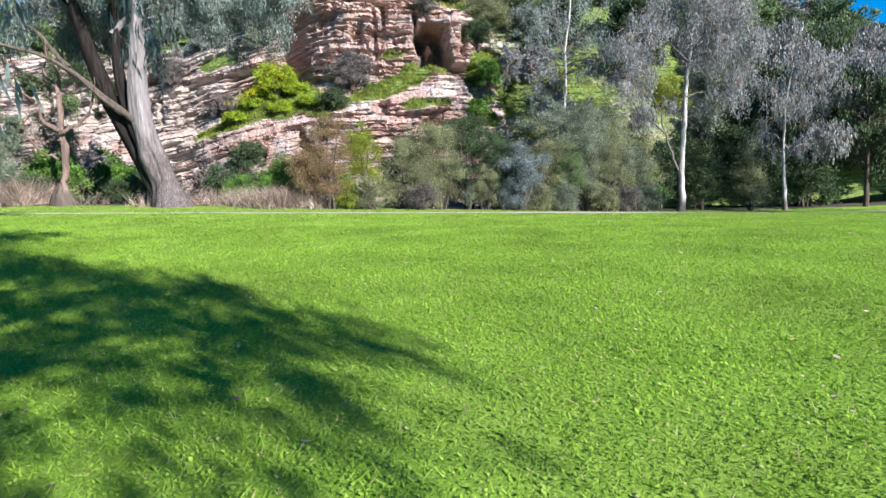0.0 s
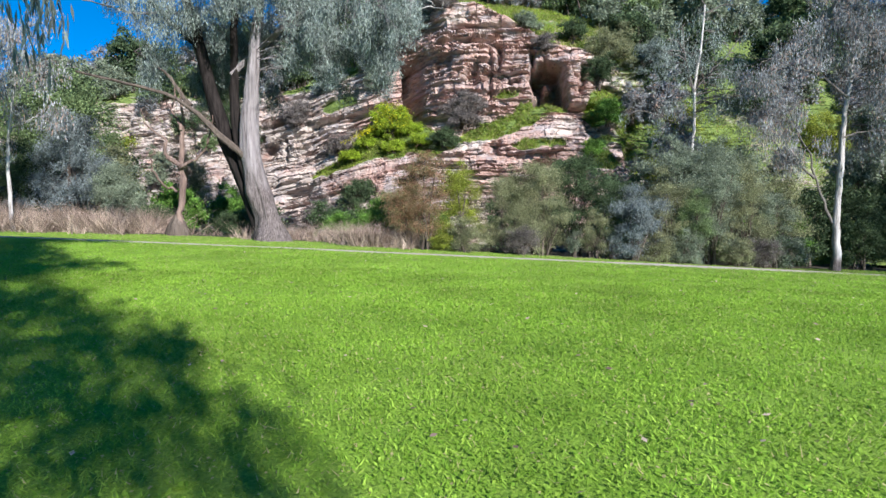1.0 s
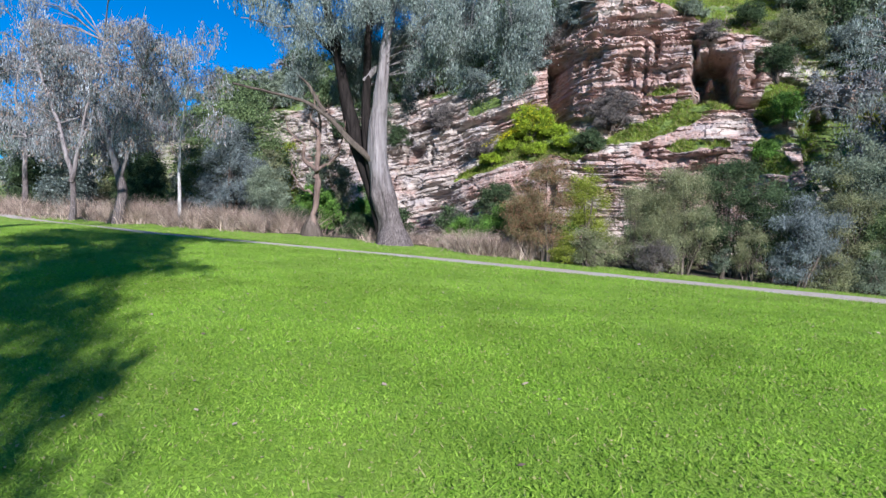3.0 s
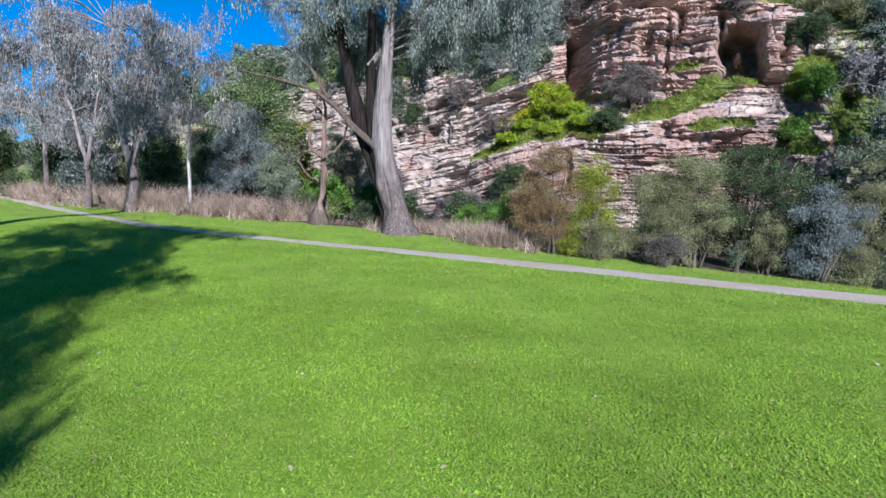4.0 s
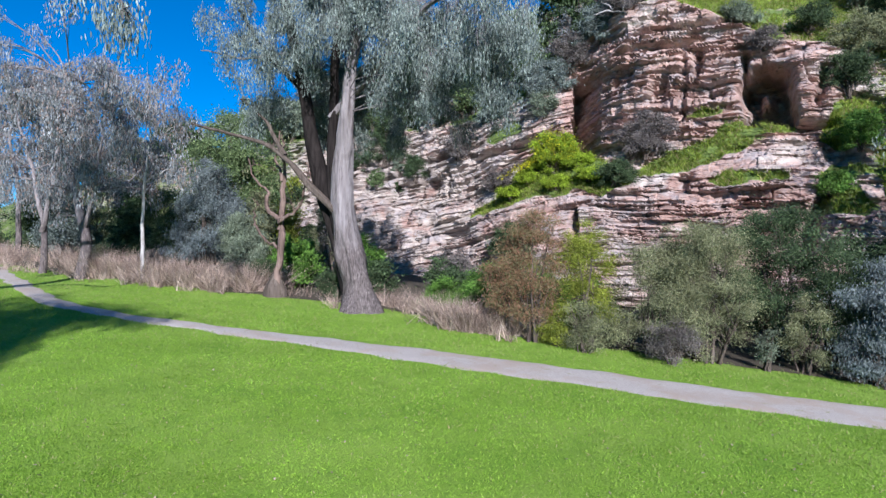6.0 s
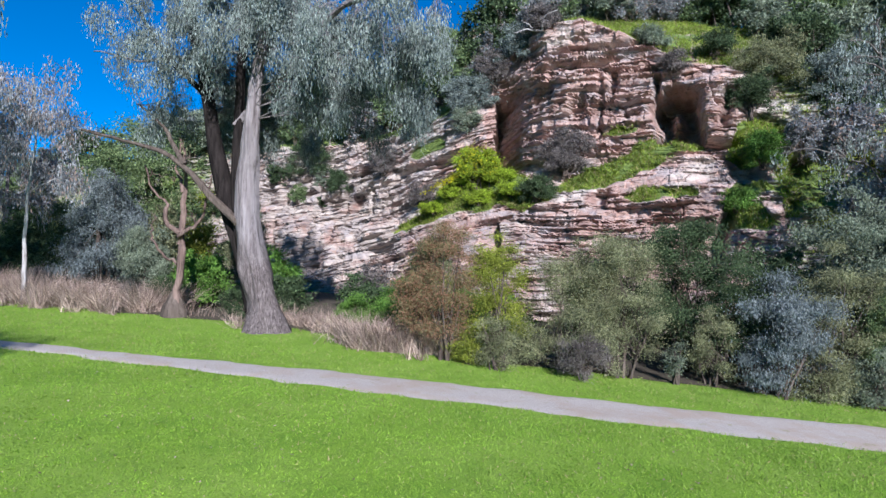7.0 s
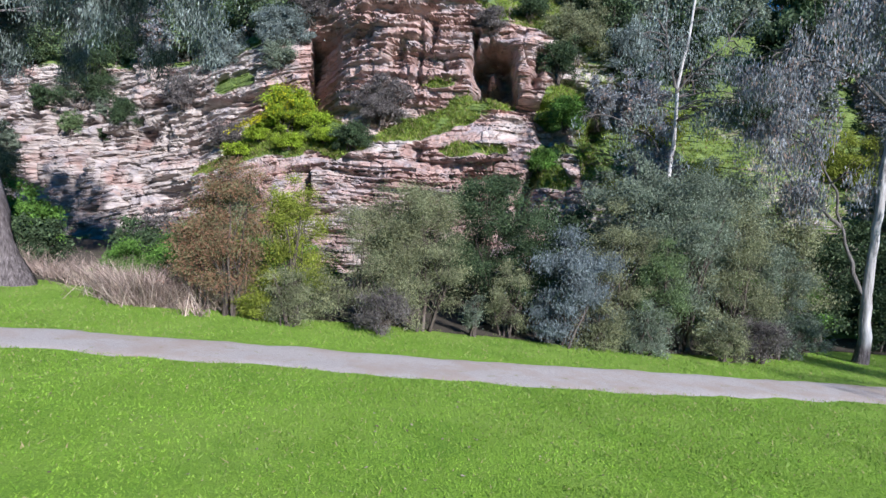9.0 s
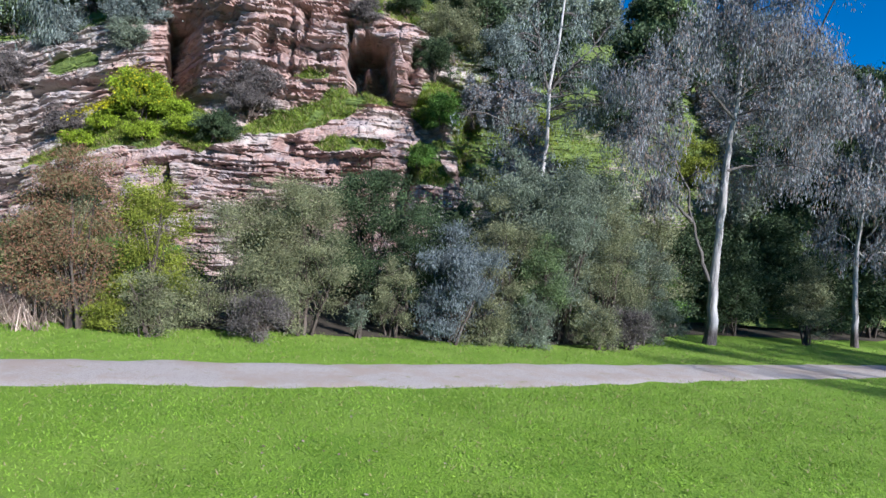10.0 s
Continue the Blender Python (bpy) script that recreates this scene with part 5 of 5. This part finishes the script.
# the dense wood at the cliff's end
for k, (x, y, w, h, leaf, nm, lab) in enumerate((
        (-26.2, 33.0, 6.0, 9.8, LEAF_MID, "round_tree", "broad dense dark green tree at the cliff's end"),
        (-31.0, 35.0, 5.0, 9.0, LEAF_MID, "round_tree", "dark green bushy tree beside a broader one"),
        (-24.6, 35.8, 2.2, 6.6, LEAF_LIME, "tall_shrub", "yellow-green shrub against the end of the rock"),
        (-24.2, 31.0, 3.0, 5.6, LEAF_BLUE, "tall_shrub", "blue-grey tall shrub below the dark tree"),
        (-20.8, 30.0, 2.6, 4.8, LEAF_OLIVE, "tall_shrub", "pale olive shrub before the rock"),
        (-36.5, 33.5, 4.6, 7.0, LEAF_OLIVE, "tall_shrub", "olive-grey scrub behind the far gums"),
        (-30.0, 29.0, 3.4, 4.6, LEAF_DARK, "tall_shrub", "dark scrub behind the reeds"),
        (-35.0, 27.6, 3.6, 4.4, LEAF_GUM, "tall_shrub", "grey scrub behind the reeds"),
        (-41.0, 29.0, 4.4, 6.0, LEAF_DARK, "tall_shrub", "dark scrub in shade beyond the path"),
        (-26.4, 26.4, 2.6, 3.0, LEAF_DARK, "tall_shrub", "dark low scrub among the reeds"),
        (-47.0, 32.0, 5.0, 7.5, LEAF_GUM, "tall_shrub", "grey-green scrub at the path's end"),
        (-43.0, 25.6, 4.6, 5.0, LEAF_DARK, "tall_shrub", "dark scrub closing the lawn's far end"),
        (-50.0, 25.0, 5.4, 6.0, LEAF_GUM, "tall_shrub", "grey scrub closing the lawn's far end"),
        (-57.0, 26.5, 6.0, 6.4, LEAF_DARK, "tall_shrub", "dark green scrub at the lawn's far end"),
        (-64.0, 30.0, 6.5, 7.5, LEAF_MID, "round_tree", "green bushy tree at the lawn's far end"),
        # scrub behind the white gum: the wood's deep shade is put into dark leaves
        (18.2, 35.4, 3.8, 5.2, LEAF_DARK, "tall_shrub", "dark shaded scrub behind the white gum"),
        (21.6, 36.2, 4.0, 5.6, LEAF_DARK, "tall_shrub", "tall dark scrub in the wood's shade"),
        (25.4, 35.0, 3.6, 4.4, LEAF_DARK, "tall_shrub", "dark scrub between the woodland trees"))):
    shrub(nm, lab, x, y, w, w * 0.8, h, leaf, int(1500 * w * h**0.5), 500 + k, leaf_len=0.17, leaf_w=0.055, lumps=int(10 * w), skirt=0.06, group="wood at the cliff's end", category="tree" if nm == "round_tree" else "shrub")

# dry reeds
reeds("dry_reeds", "pale straw-coloured dry reeds along the lawn's edge", (-8.0, -6.4, -4.6, -3.4), (25.6, 25.3, 24.9, 25.0), 20000, 0.85, 151)
reeds("dry_reeds", "tall dry straw-coloured reeds beyond the path", (-38, -30, -24, -20, -17, -15), (25.0, 24.2, 23.9, 24.2, 24.9, 25.4), 52000, 1.1, 152)
reeds("dry_reeds", "brown dry grass between the tree trunks", (-13, -11, -8.5), (26.2, 26.2, 26.0), 4000, 0.8, 153)

# ---- what grows on the cliff and the hill ----
def on_cliff(x, z):
    """The cliff's surface at x and height z, from the front."""
    k = int(np.argmin(np.abs(cx - x)))
    col_ = hill[:, k]
    j = int(np.argmin(np.abs(col_[:, 2] - z)))
    return col_[j]


FLOWERY = on_cliff(-6.9, 7.3) + [-0.7, 0.1, 0.3]
for k, (x, z, w, h, leaf, nn, nm, lab) in enumerate((
        (-2.6, 8.0, 3.0, 2.5, LEAF_GREY, 15000, "grey_shrub", "bare greyish-purple twiggy shrub on the ledge"),
        (-11.6, 6.9, 1.9, 1.5, LEAF_GREY, 6000, "grey_shrub", "small bare grey shrub on the rock"),
        (-4.0, 6.6, 2.2, 1.3, LEAF_DARK, 7000, "dark_shrub", "dark green shrub under the grey one"),
        (-7.6, 7.6, 3.0, 2.4, LEAF_BRIGHT, 14000, "flowering_shrub", "lime-green flowering shrub on the ledge"),
        (-9.6, 3.0, 2.6, 1.8, LEAF_DARK, 8000, "dark_shrub", "dark purple-green shrub at the foot of the rock"),
        (6.3, 7.6, 1.8, 1.9, LEAF_FRESH, 7000, "fresh_shrub", "green bush in a rock cleft"),
        (5.2, 5.6, 1.6, 1.0, LEAF_FRESH, 4500, "fresh_shrub", "green creeper on a rock shelf"),
        (6.9, 11.4, 3.6, 3.2, LEAF_OLIVE, 14000, "olive_shrub", "olive shrub above the rock face"),
        (9.6, 10.6, 3.2, 3.0, LEAF_GUM, 12000, "olive_shrub", "grey-green shrub on the steep hillside"),
        (12.4, 4.8, 2.4, 1.6, LEAF_LIME, 8000, "fresh_shrub", "yellow-green scrub on the slope"),
        (8.6, 3.6, 1.6, 1.8, LEAF_LIME, 5000, "fresh_shrub", "ochre-flowered bush on the slope"),
        (2.6, 13.0, 1.5, 1.2, LEAF_GREY, 4000, "grey_shrub", "small grey shrub at the rock's top"),
        (-19.6, 8.2, 2.0, 2.0, LEAF_DARK, 7000, "dark_shrub", "dark shrub in a rock cleft"),
        (-22.6, 9.6, 4.0, 4.2, LEAF_DARK, 16000, "dark_shrub", "large dark green shrub over the rock"),
        (-15.6, 9.4, 2.4, 2.0, LEAF_GREY, 7000, "grey_shrub", "brownish scrub at the rock's edge"),
        (-13.0, 11.6, 3.2, 2.4, LEAF_GUM, 10000, "olive_shrub", "grey-green scrub at the rock's edge"),
        (-9.4, 12.6, 3.0, 2.4, LEAF_GUM, 10000, "olive_shrub", "grey-green scrub over the cleft"),
        (15.6, 8.0, 3.0, 2.6, LEAF_DARK, 11000, "dark_shrub", "dark scrub on the steep slope"),
        (19.0, 5.4, 3.0, 2.6, LEAF_LIME, 9000, "fresh_shrub", "light green scrub on the slope"),
        (-8.9, 11.0, 2.0, 1.9, LEAF_WATTLE, 7000, "olive_shrub", "grey-green shrub beside the dark cleft"),
        (5.9, 10.2, 2.4, 2.6, LEAF_DARK, 9000, "dark_shrub", "dark green shrub at the rock face's edge"),
        (10.8, 7.0, 2.6, 1.8, LEAF_LIME, 8000, "fresh_shrub", "light green scrub in sun on the slope"),
        (-8.6, 12.8, 2.6, 2.2, LEAF_GUM, 9000, "olive_shrub", "grey-green scrub on the rock beside the cleft"),
        (-7.4, 13.9, 2.8, 2.4, LEAF_GREY, 9000, "grey_shrub", "grey twiggy scrub over the great block"),
        (-5.8, 15.2, 3.0, 2.2, LEAF_GUM, 10000, "olive_shrub", "grey-green scrub on the great block's top"),
        (-4.0, 16.2, 2.4, 1.8, LEAF_GREY, 7000, "grey_shrub", "low grey scrub on the great block's top"),
        (-9.4, 7.2, 1.5, 0.8, LEAF_BRIGHT, 4000, "fresh_shrub", "bright green weeds in the ledge's grass"),
        (-8.7, 7.9, 1.4, 0.9, LEAF_BRIGHT, 4000, "fresh_shrub", "yellow-green weeds below the flowering shrub"),
        (-6.4, 7.9, 1.7, 0.9, LEAF_BRIGHT, 4500, "fresh_shrub", "bright green weeds beside the flowering shrub"),
        (-5.6, 7.0, 1.6, 0.8, LEAF_BRIGHT, 4000, "fresh_shrub", "green weeds on the grassy ledge"),
        (-10.6, 6.4, 1.5, 0.7, LEAF_BRIGHT, 3500, "fresh_shrub", "low green weeds at the ledge's end"),
        (-7.4, 6.7, 1.8, 0.8, LEAF_BRIGHT, 4500, "fresh_shrub", "thick green weeds on the grassy ledge"),
        (1.4, 14.6, 1.8, 1.2, LEAF_WATTLE, 5000, "olive_shrub", "small olive shrub in the hilltop grass"),
        (4.6, 14.2, 2.2, 1.4, LEAF_DARK, 6000, "dark_shrub", "dark low shrub in the hilltop grass"))):
    p = on_cliff(x, z) if nm != "flowering_shrub" else FLOWERY
    shrub(nm, lab, float(p[0]), float(p[1]) - 0.25, w, min(w, 1.8), h, leaf, nn, 200 + k, z=float(p[2]) - 0.15, leaf_len=0.11, leaf_w=0.03, lumps=24, skirt=0.04, group="shrubs on the cliff")

protos = []
for k, (leaf, w, h, lab) in enumerate(((LEAF_DARK, 4.0, 4.2, "dark green shrub on the hillside"), (LEAF_WATTLE, 4.2, 4.0, "olive shrub on the hillside"), (LEAF_MID, 4.2, 4.8, "mid-green young tree on the hillside"), (LEAF_GUM_BROWN, 4.0, 5.2, "brownish-grey gum on the hillside"))):
    protos.append(shrub("hill_shrub", lab, -30 + 14 * k, 62, w, w, h, leaf, 4600, 240 + k, leaf_len=0.27, leaf_w=0.085, lumps=26, z=12.0, skirt=0.1, group="hillside shrubs"))
r = np.random.default_rng(5)
count = 0
for _ in range(900):
    if count >= 115:
        break
    x, v_ = r.uniform(-75, 70), r.uniform(0.70, 0.95)
    if -7 < x < 7 and v_ < 0.80:
        continue
    a, b2 = cliff_point(np.array([x]), np.array([v_]))
    ob = copy_thing(protos[r.integers(4)], pose(0, 0, 0))
    sc = r.uniform(0.7, 1.35)
    ob.matrix_basis = Matrix.LocRotScale((x, float(a[0]), float(b2[0]) - 0.2), Euler((0, 0, r.uniform(0, 6.28))), (sc, sc, sc * r.uniform(0.8, 1.2)))
    count += 1
for k, pr in enumerate(protos):
    a, b2 = cliff_point(np.array([-30.0 + 14 * k]), np.array([0.90]))
    pr.location = (-30 + 14 * k, float(a[0]), float(b2[0]) - 0.2)
for _ in range(105):
    x, v_ = (r.uniform(7.5, 34), r.uniform(0.16, 0.72)) if r.uniform() < 0.5 else (r.uniform(-80, -27), r.uniform(0.1, 0.72))
    if x < 18 and r.uniform() < 0.8:
        continue
    a, b2 = cliff_point(np.array([x]), np.array([v_]))
    ob = copy_thing(protos[r.integers(4)], pose(0, 0, 0))
    sc = r.uniform(0.42, 0.85)
    ob.matrix_basis = Matrix.LocRotScale((x, float(a[0]) - 0.2, float(b2[0]) - 0.3), Euler((0, 0, r.uniform(0, 6.28))), (sc, sc, sc * r.uniform(0.8, 1.25)))
for _ in range(42):
    x, v_ = r.uniform(-24, 8), r.uniform(0.70, 0.80)
    if -3 < x < 7:
        v_ = r.uniform(0.79, 0.85)
    a, b2 = cliff_point(np.array([x]), np.array([v_]))
    ob = copy_thing(protos[r.integers(4)], pose(0, 0, 0))
    sc = r.uniform(0.5, 0.9)
    ob.matrix_basis = Matrix.LocRotScale((x, float(a[0]), float(b2[0]) - 0.2), Euler((0, 0, r.uniform(0, 6.28))), (sc, sc, sc))
for _ in range(50):
    x, v_ = r.uniform(8, 44), r.uniform(0.63, 0.93)
    a, b2 = cliff_point(np.array([x]), np.array([v_]))
    ob = copy_thing(protos[(0, 0, 1, 2)[r.integers(4)]], pose(0, 0, 0))
    sc = r.uniform(0.7, 1.15)
    ob.matrix_basis = Matrix.LocRotScale((x, float(a[0]), float(b2[0]) - 0.2), Euler((0, 0, r.uniform(0, 6.28))), (sc, sc, sc * r.uniform(0.9, 1.3)))
for _ in range(34):
    x, v_ = (r.uniform(-34, -21), r.uniform(0.06, 0.6)) if r.uniform() < 0.45 else (r.uniform(-36, -13), r.uniform(0.64, 0.78))
    a, b2 = cliff_point(np.array([x]), np.array([v_]))
    ob = copy_thing(protos[r.integers(4)], pose(0, 0, 0))
    sc = r.uniform(0.25, 0.55) + 0.3 * (v_ > 0.62)
    ob.matrix_basis = Matrix.LocRotScale((x, float(a[0]) - 0.2, float(b2[0]) - 0.2), Euler((0, 0, r.uniform(0, 6.28))), (sc, sc, sc))
# taller trees on the skyline
for k, (x, v_, h) in enumerate(((-47, 0.86, 6.5), (-40, 0.9, 6), (-52, 0.88, 7), (-60, 0.88, 7), (13.5, 0.9, 7), (17, 0.86, 6), (27, 0.84, 7), (22, 0.84, 7), (31, 0.88, 8), (36, 0.86, 8), (-27, 0.9, 6), (8, 0.9, 6))):
    a, b2 = cliff_point(np.array([float(x)]), np.array([v_]))
    auto_gum("hilltop_tree", "dark tree on the skyline above the cliff", float(x), float(a[0]), h, 2.2, BARK_DARK, (LEAF_DARK, LEAF_GUM)[k % 2], 300 + k, (0, 0), 0.3, 7, 0.9, 26, 0.14, z=float(b2[0]) - 0.3, group="hilltop trees", leaf_len=0.2, leaf_w=0.06)

# turf on the ledges and the hilltop
def turf_at(n_, boxes, seed):
    r = np.random.default_rng(seed)
    out = []
    for x0, x1, v0, v1, share in boxes:
        k = int(n_ * share)
        x, v_ = r.uniform(x0, x1, k), r.uniform(v0, v1, k)
        a, b2 = cliff_point(x, v_)
        keep = (fbm(x * 0.9, v_ * 34, seed, 4) > 0.40) & ((v_ > 0.6) | (x > 6.8) | (grown(x, b2) > 0.5))
        out.append(np.stack([x, a, b2], 1)[keep])
    return np.concatenate(out)


at = turf_at(110000, ((-14, -3, 0.20, 0.46, 0.75), (-3.5, 7.5, 0.2, 0.5, 0.55), (-3, 8.5, 0.665, 0.82, 0.34), (7, 20, 0.12, 0.62, 0.16)), 401)
v, f = blades(at - [0, 0, 0.03], np.full(len(at), 0.17), 0.05, 0.7, np.random.default_rng(402))
tagged(part("ledge_turf", mesh_from("ledge_turf", v, None, f), TURF), "bright green grass and weeds on the cliff's ledges", "grass", kind="stuff")
r = np.random.default_rng(403)
way = r.normal(0, 1, (620, 3))
way /= np.linalg.norm(way, axis=1, keepdims=True)
way[:, 1] = -np.abs(way[:, 1])
at = FLOWERY + [0, -0.3, 1.1] + way * [1.25, 0.85, 1.15] + r.normal(0, 0.12, way.shape)
low = r.normal(0, 1, (350, 2)) * [0.7, 0.1]
at = np.concatenate([at[at[:, 2] > FLOWERY[2] + 0.5], FLOWERY + np.stack([low[:, 0] - 1.9, 0 * low[:, 0] - 0.6, 0.35 + 0.4 * low[:, 0] + low[:, 1]], 1)])
tagged(part("yellow_flowers", leaf_mesh("yellow_flowers", at, 0.09, 0.08, 0.1, r), FLOWER), "bright yellow flowers on the ledge's shrub", "flowers", kind="stuff")

# ---- grass of the lawn ----
def lawn_points(n_, x0, x1, y0, y1, seed):
    r = np.random.default_rng(seed)
    x, y = r.uniform(x0, x1, n_), r.uniform(y0, y1, n_)
    dens = fbm(x * 2.6, y * 2.6, 77, 3)
    rim = np.minimum(np.minimum(x - x0, x1 - x), np.minimum(y - y0, y1 - y))
    edge = np.clip(rim / 4.5 + 1.1 * (fbm(x * 0.6, y * 0.6, 78, 3) - 0.42), 0.0, 1)
    keep = (np.abs(y - path_y(x)) > np.interp(x, [-18, -13, -9, -6, -3], [0.45, 0.34, 0.52, 0.80, 0.96]) + 0.5 * (fbm(x * 1.9, y * 1.9, 79, 3) - 0.62)) & (r.uniform(0, 1, n_) < (0.7 + 0.35 * dens) * edge) & (y < litter_edge(x) + 0.3)
    x, y, dens = x[keep], y[keep], dens[keep]
    return np.stack([x, y, ground_z(x, y) - 0.004], 1), dens, r


for nm, n_, x0, x1, y0, y1, h, w, lab in (("near_grass", 500000, -9.5, 11, -0.6, 13.4, 0.036, 0.0095, "short green grass of the lawn"),
                                       ("mid_grass", 470000, -21, 19, 7.5, 24.5, 0.032, 0.013, "short green grass of the lawn before the path"),
                                       ("verge_grass", 200000, -36, 30, 16, 34, 0.05, 0.02, "green grass verge beyond the path")):
    at, dens, r = lawn_points(n_, x0, x1, y0, y1, n_)
    v, f = blades(at, h * (0.6 + 0.8 * dens), w, 0.9, r)
    tagged(part(nm, mesh_from(nm, v, None, f), VERGE if nm == "verge_grass" else GRASS), lab, "grass", kind="stuff")
for nm, n_, x0, x1, y0, y1, size in (("clover", 360000, -9, 11, -0.6, 13, 0.022), ("clover", 170000, -20, 18, 7.5, 23, 0.027)):
    at, dens, r = lawn_points(n_, x0, x1, y0, y1, n_ + 1)
    at[:, 2] += 0.006 + 0.04 * dens * r.uniform(0, 1, len(at))
    th = r.uniform(0, 6.283, len(at))
    ax = np.stack([np.cos(th), np.sin(th), r.normal(0, 0.35, len(at))], 1) * (size * r.uniform(0.6, 1.3, len(at)))[:, None]
    sd = np.stack([-np.sin(th), np.cos(th), r.normal(0, 0.35, len(at))], 1) * (size * 0.4 * r.uniform(0.7, 1.2, len(at)))[:, None]
    v = np.stack([at - ax * 0.5, at + sd, at + ax * 0.5, at - sd], 1).reshape(-1, 3)
    tagged(part(nm, mesh_from(nm, v, np.arange(len(v)).reshape(-1, 4)), GRASS), "low clover and broad-leaved weeds in the lawn", "clover", kind="stuff")

# broad-leaved weeds that stand in tufts over the mown grass
r = np.random.default_rng(731)
n_ = 4500
x, y = r.uniform(-13, 10, n_), r.uniform(1.0, 19, n_)
keep = (r.uniform(0, 1, n_) < 0.10 + 0.9 * np.clip((fbm(x * 0.35, y * 0.35, 733, 3) - 0.44) * 5 + np.clip((-x - 1) / 8, 0, 0.4), 0, 1)) & (np.abs(y - path_y(x)) > 1.2)
x, y = x[keep], y[keep]
m_ = 9
tuft = np.repeat(np.stack([x, y, ground_z(x, y)], 1), m_, 0)
spread = np.repeat(r.uniform(0.025, 0.055, len(x)), m_)
th = r.uniform(0, 6.283, len(tuft))
out = np.stack([np.cos(th), np.sin(th), r.uniform(0.2, 0.7, len(th))], 1)
foot = tuft + out * (spread * r.uniform(0.1, 0.7, len(th)))[:, None] * [1, 1, 0.45]
tip = foot + out * (spread * r.uniform(0.5, 1.1, len(th)))[:, None] * [1, 1, 0.5]
side = np.stack([-np.sin(th), np.cos(th), 0 * th], 1) * (spread * 0.26)[:, None]
mid_ = (foot + tip) / 2 + [0, 0, 0.012]
v = np.stack([foot, mid_ + side, tip, mid_ - side], 1).reshape(-1, 3)
tagged(part("lawn_weeds", mesh_from("lawn_weeds", v, np.arange(len(v)).reshape(-1, 4)), GRASS), "tufts of broad-leaved green weeds in the lawn", "weeds", kind="stuff")

# ---- small things ----
# low scrub and weeds that close the foot of the thicket
for k, (x, y, w, h, leaf, lab) in enumerate((
        (-4.6, 25.6, 1.6, 0.9, LEAF_OLIVE, "olive weeds at the thicket's foot"), (-2.2, 24.3, 1.0, 0.8, LEAF_LIME, "yellow-green weeds beside the rusty shrub"),
        (6.3, 26.6, 1.4, 1.7, LEAF_OLIVE, "low olive shrub before the wattles"),
        (7.5, 26.8, 1.6, 1.5, LEAF_WATTLE, "low grey-green shrub before the wattles"), (9.7, 27.4, 1.5, 1.6, LEAF_OLIVE, "low olive shrub before the wattles"),
        (11.0, 28.0, 1.5, 1.4, LEAF_GREY, "low twiggy brown shrub before the wattles"), (12.8, 29.6, 1.8, 1.8, LEAF_WATTLE, "grey-green shrub beside the white gum"),
        (-7.0, 26.4, 2.0, 1.4, LEAF_FRESH, "fresh green weeds beside the red gum"), (-5.4, 26.5, 2.4, 2.0, LEAF_FRESH, "leafy bright green bush below the ledge"), (-4.2, 26.8, 2.0, 2.4, LEAF_LIME, "yellow-green leafy bush beside the rusty shrub"), (-11.8, 26.2, 2.0, 1.2, LEAF_DARK, "dark weeds between the trunks"),
        (-15.4, 25.8, 1.8, 1.4, LEAF_DARK, "dark weeds among the reeds"), (-22.0, 24.8, 1.6, 1.3, LEAF_GREY, "brown twiggy scrub among the reeds"),
        (-26.0, 24.6, 1.6, 1.4, LEAF_OLIVE, "olive scrub among the reeds"))):
    shrub("weed_clump", lab, x, y, w, w * 0.7, h, leaf, int(4200 * w), 600 + k, leaf_len=0.08, leaf_w=0.02, lumps=14, skirt=0.02, group="weeds at the thicket's foot", category="weeds")

# bare pale boughs of a dead shrub at the top of the rock
p = on_cliff(-3.6, 15.0)
stems = [([(-3.4, p[1] + 0.6, 15.3), (-4.1, p[1], 16.1), (-4.9, p[1] - 0.3, 16.2), (-5.6, p[1] - 0.4, 16.0)], 0.10, 0.03),
         ([(-4.1, p[1], 16.1), (-3.9, p[1] - 0.2, 16.7), (-3.2, p[1] - 0.3, 16.9)], 0.06, 0.02), ([(-4.6, p[1] - 0.2, 16.2), (-5.2, p[1] - 0.3, 16.7)], 0.04, 0.015)]
gum_tree("dead_shrub", "bare silvery-white crooked dead boughs at the rock's top", (-3.4, float(p[1]) + 0.6, 15.3), stems, [], BARK_WHITE, LEAF_GREY, seed=640, sides=8, roots=False)

# fallen leaves and pale specks on the lawn
r = np.random.default_rng(650)
n_ = 800
x, y = r.uniform(-12, 12, n_), r.uniform(2.5, 20, n_)
at = np.stack([x, y, ground_z(x, y) + 0.03], 1)
th = r.uniform(0, 6.283, n_)
ax = np.stack([np.cos(th), np.sin(th), r.normal(0, 0.25, n_)], 1) * r.uniform(0.03, 0.07, (n_, 1))
sd = np.stack([-np.sin(th), np.cos(th), r.normal(0, 0.25, n_)], 1) * r.uniform(0.010, 0.02, (n_, 1))
v = np.stack([at - ax * 0.5, at + sd, at + ax * 0.5, at - sd], 1).reshape(-1, 3)
tagged(part("fallen_leaves", mesh_from("fallen_leaves", v, np.arange(len(v)).reshape(-1, 4)), REED), "dry tan fallen leaves scattered on the lawn", "leaves", kind="stuff")
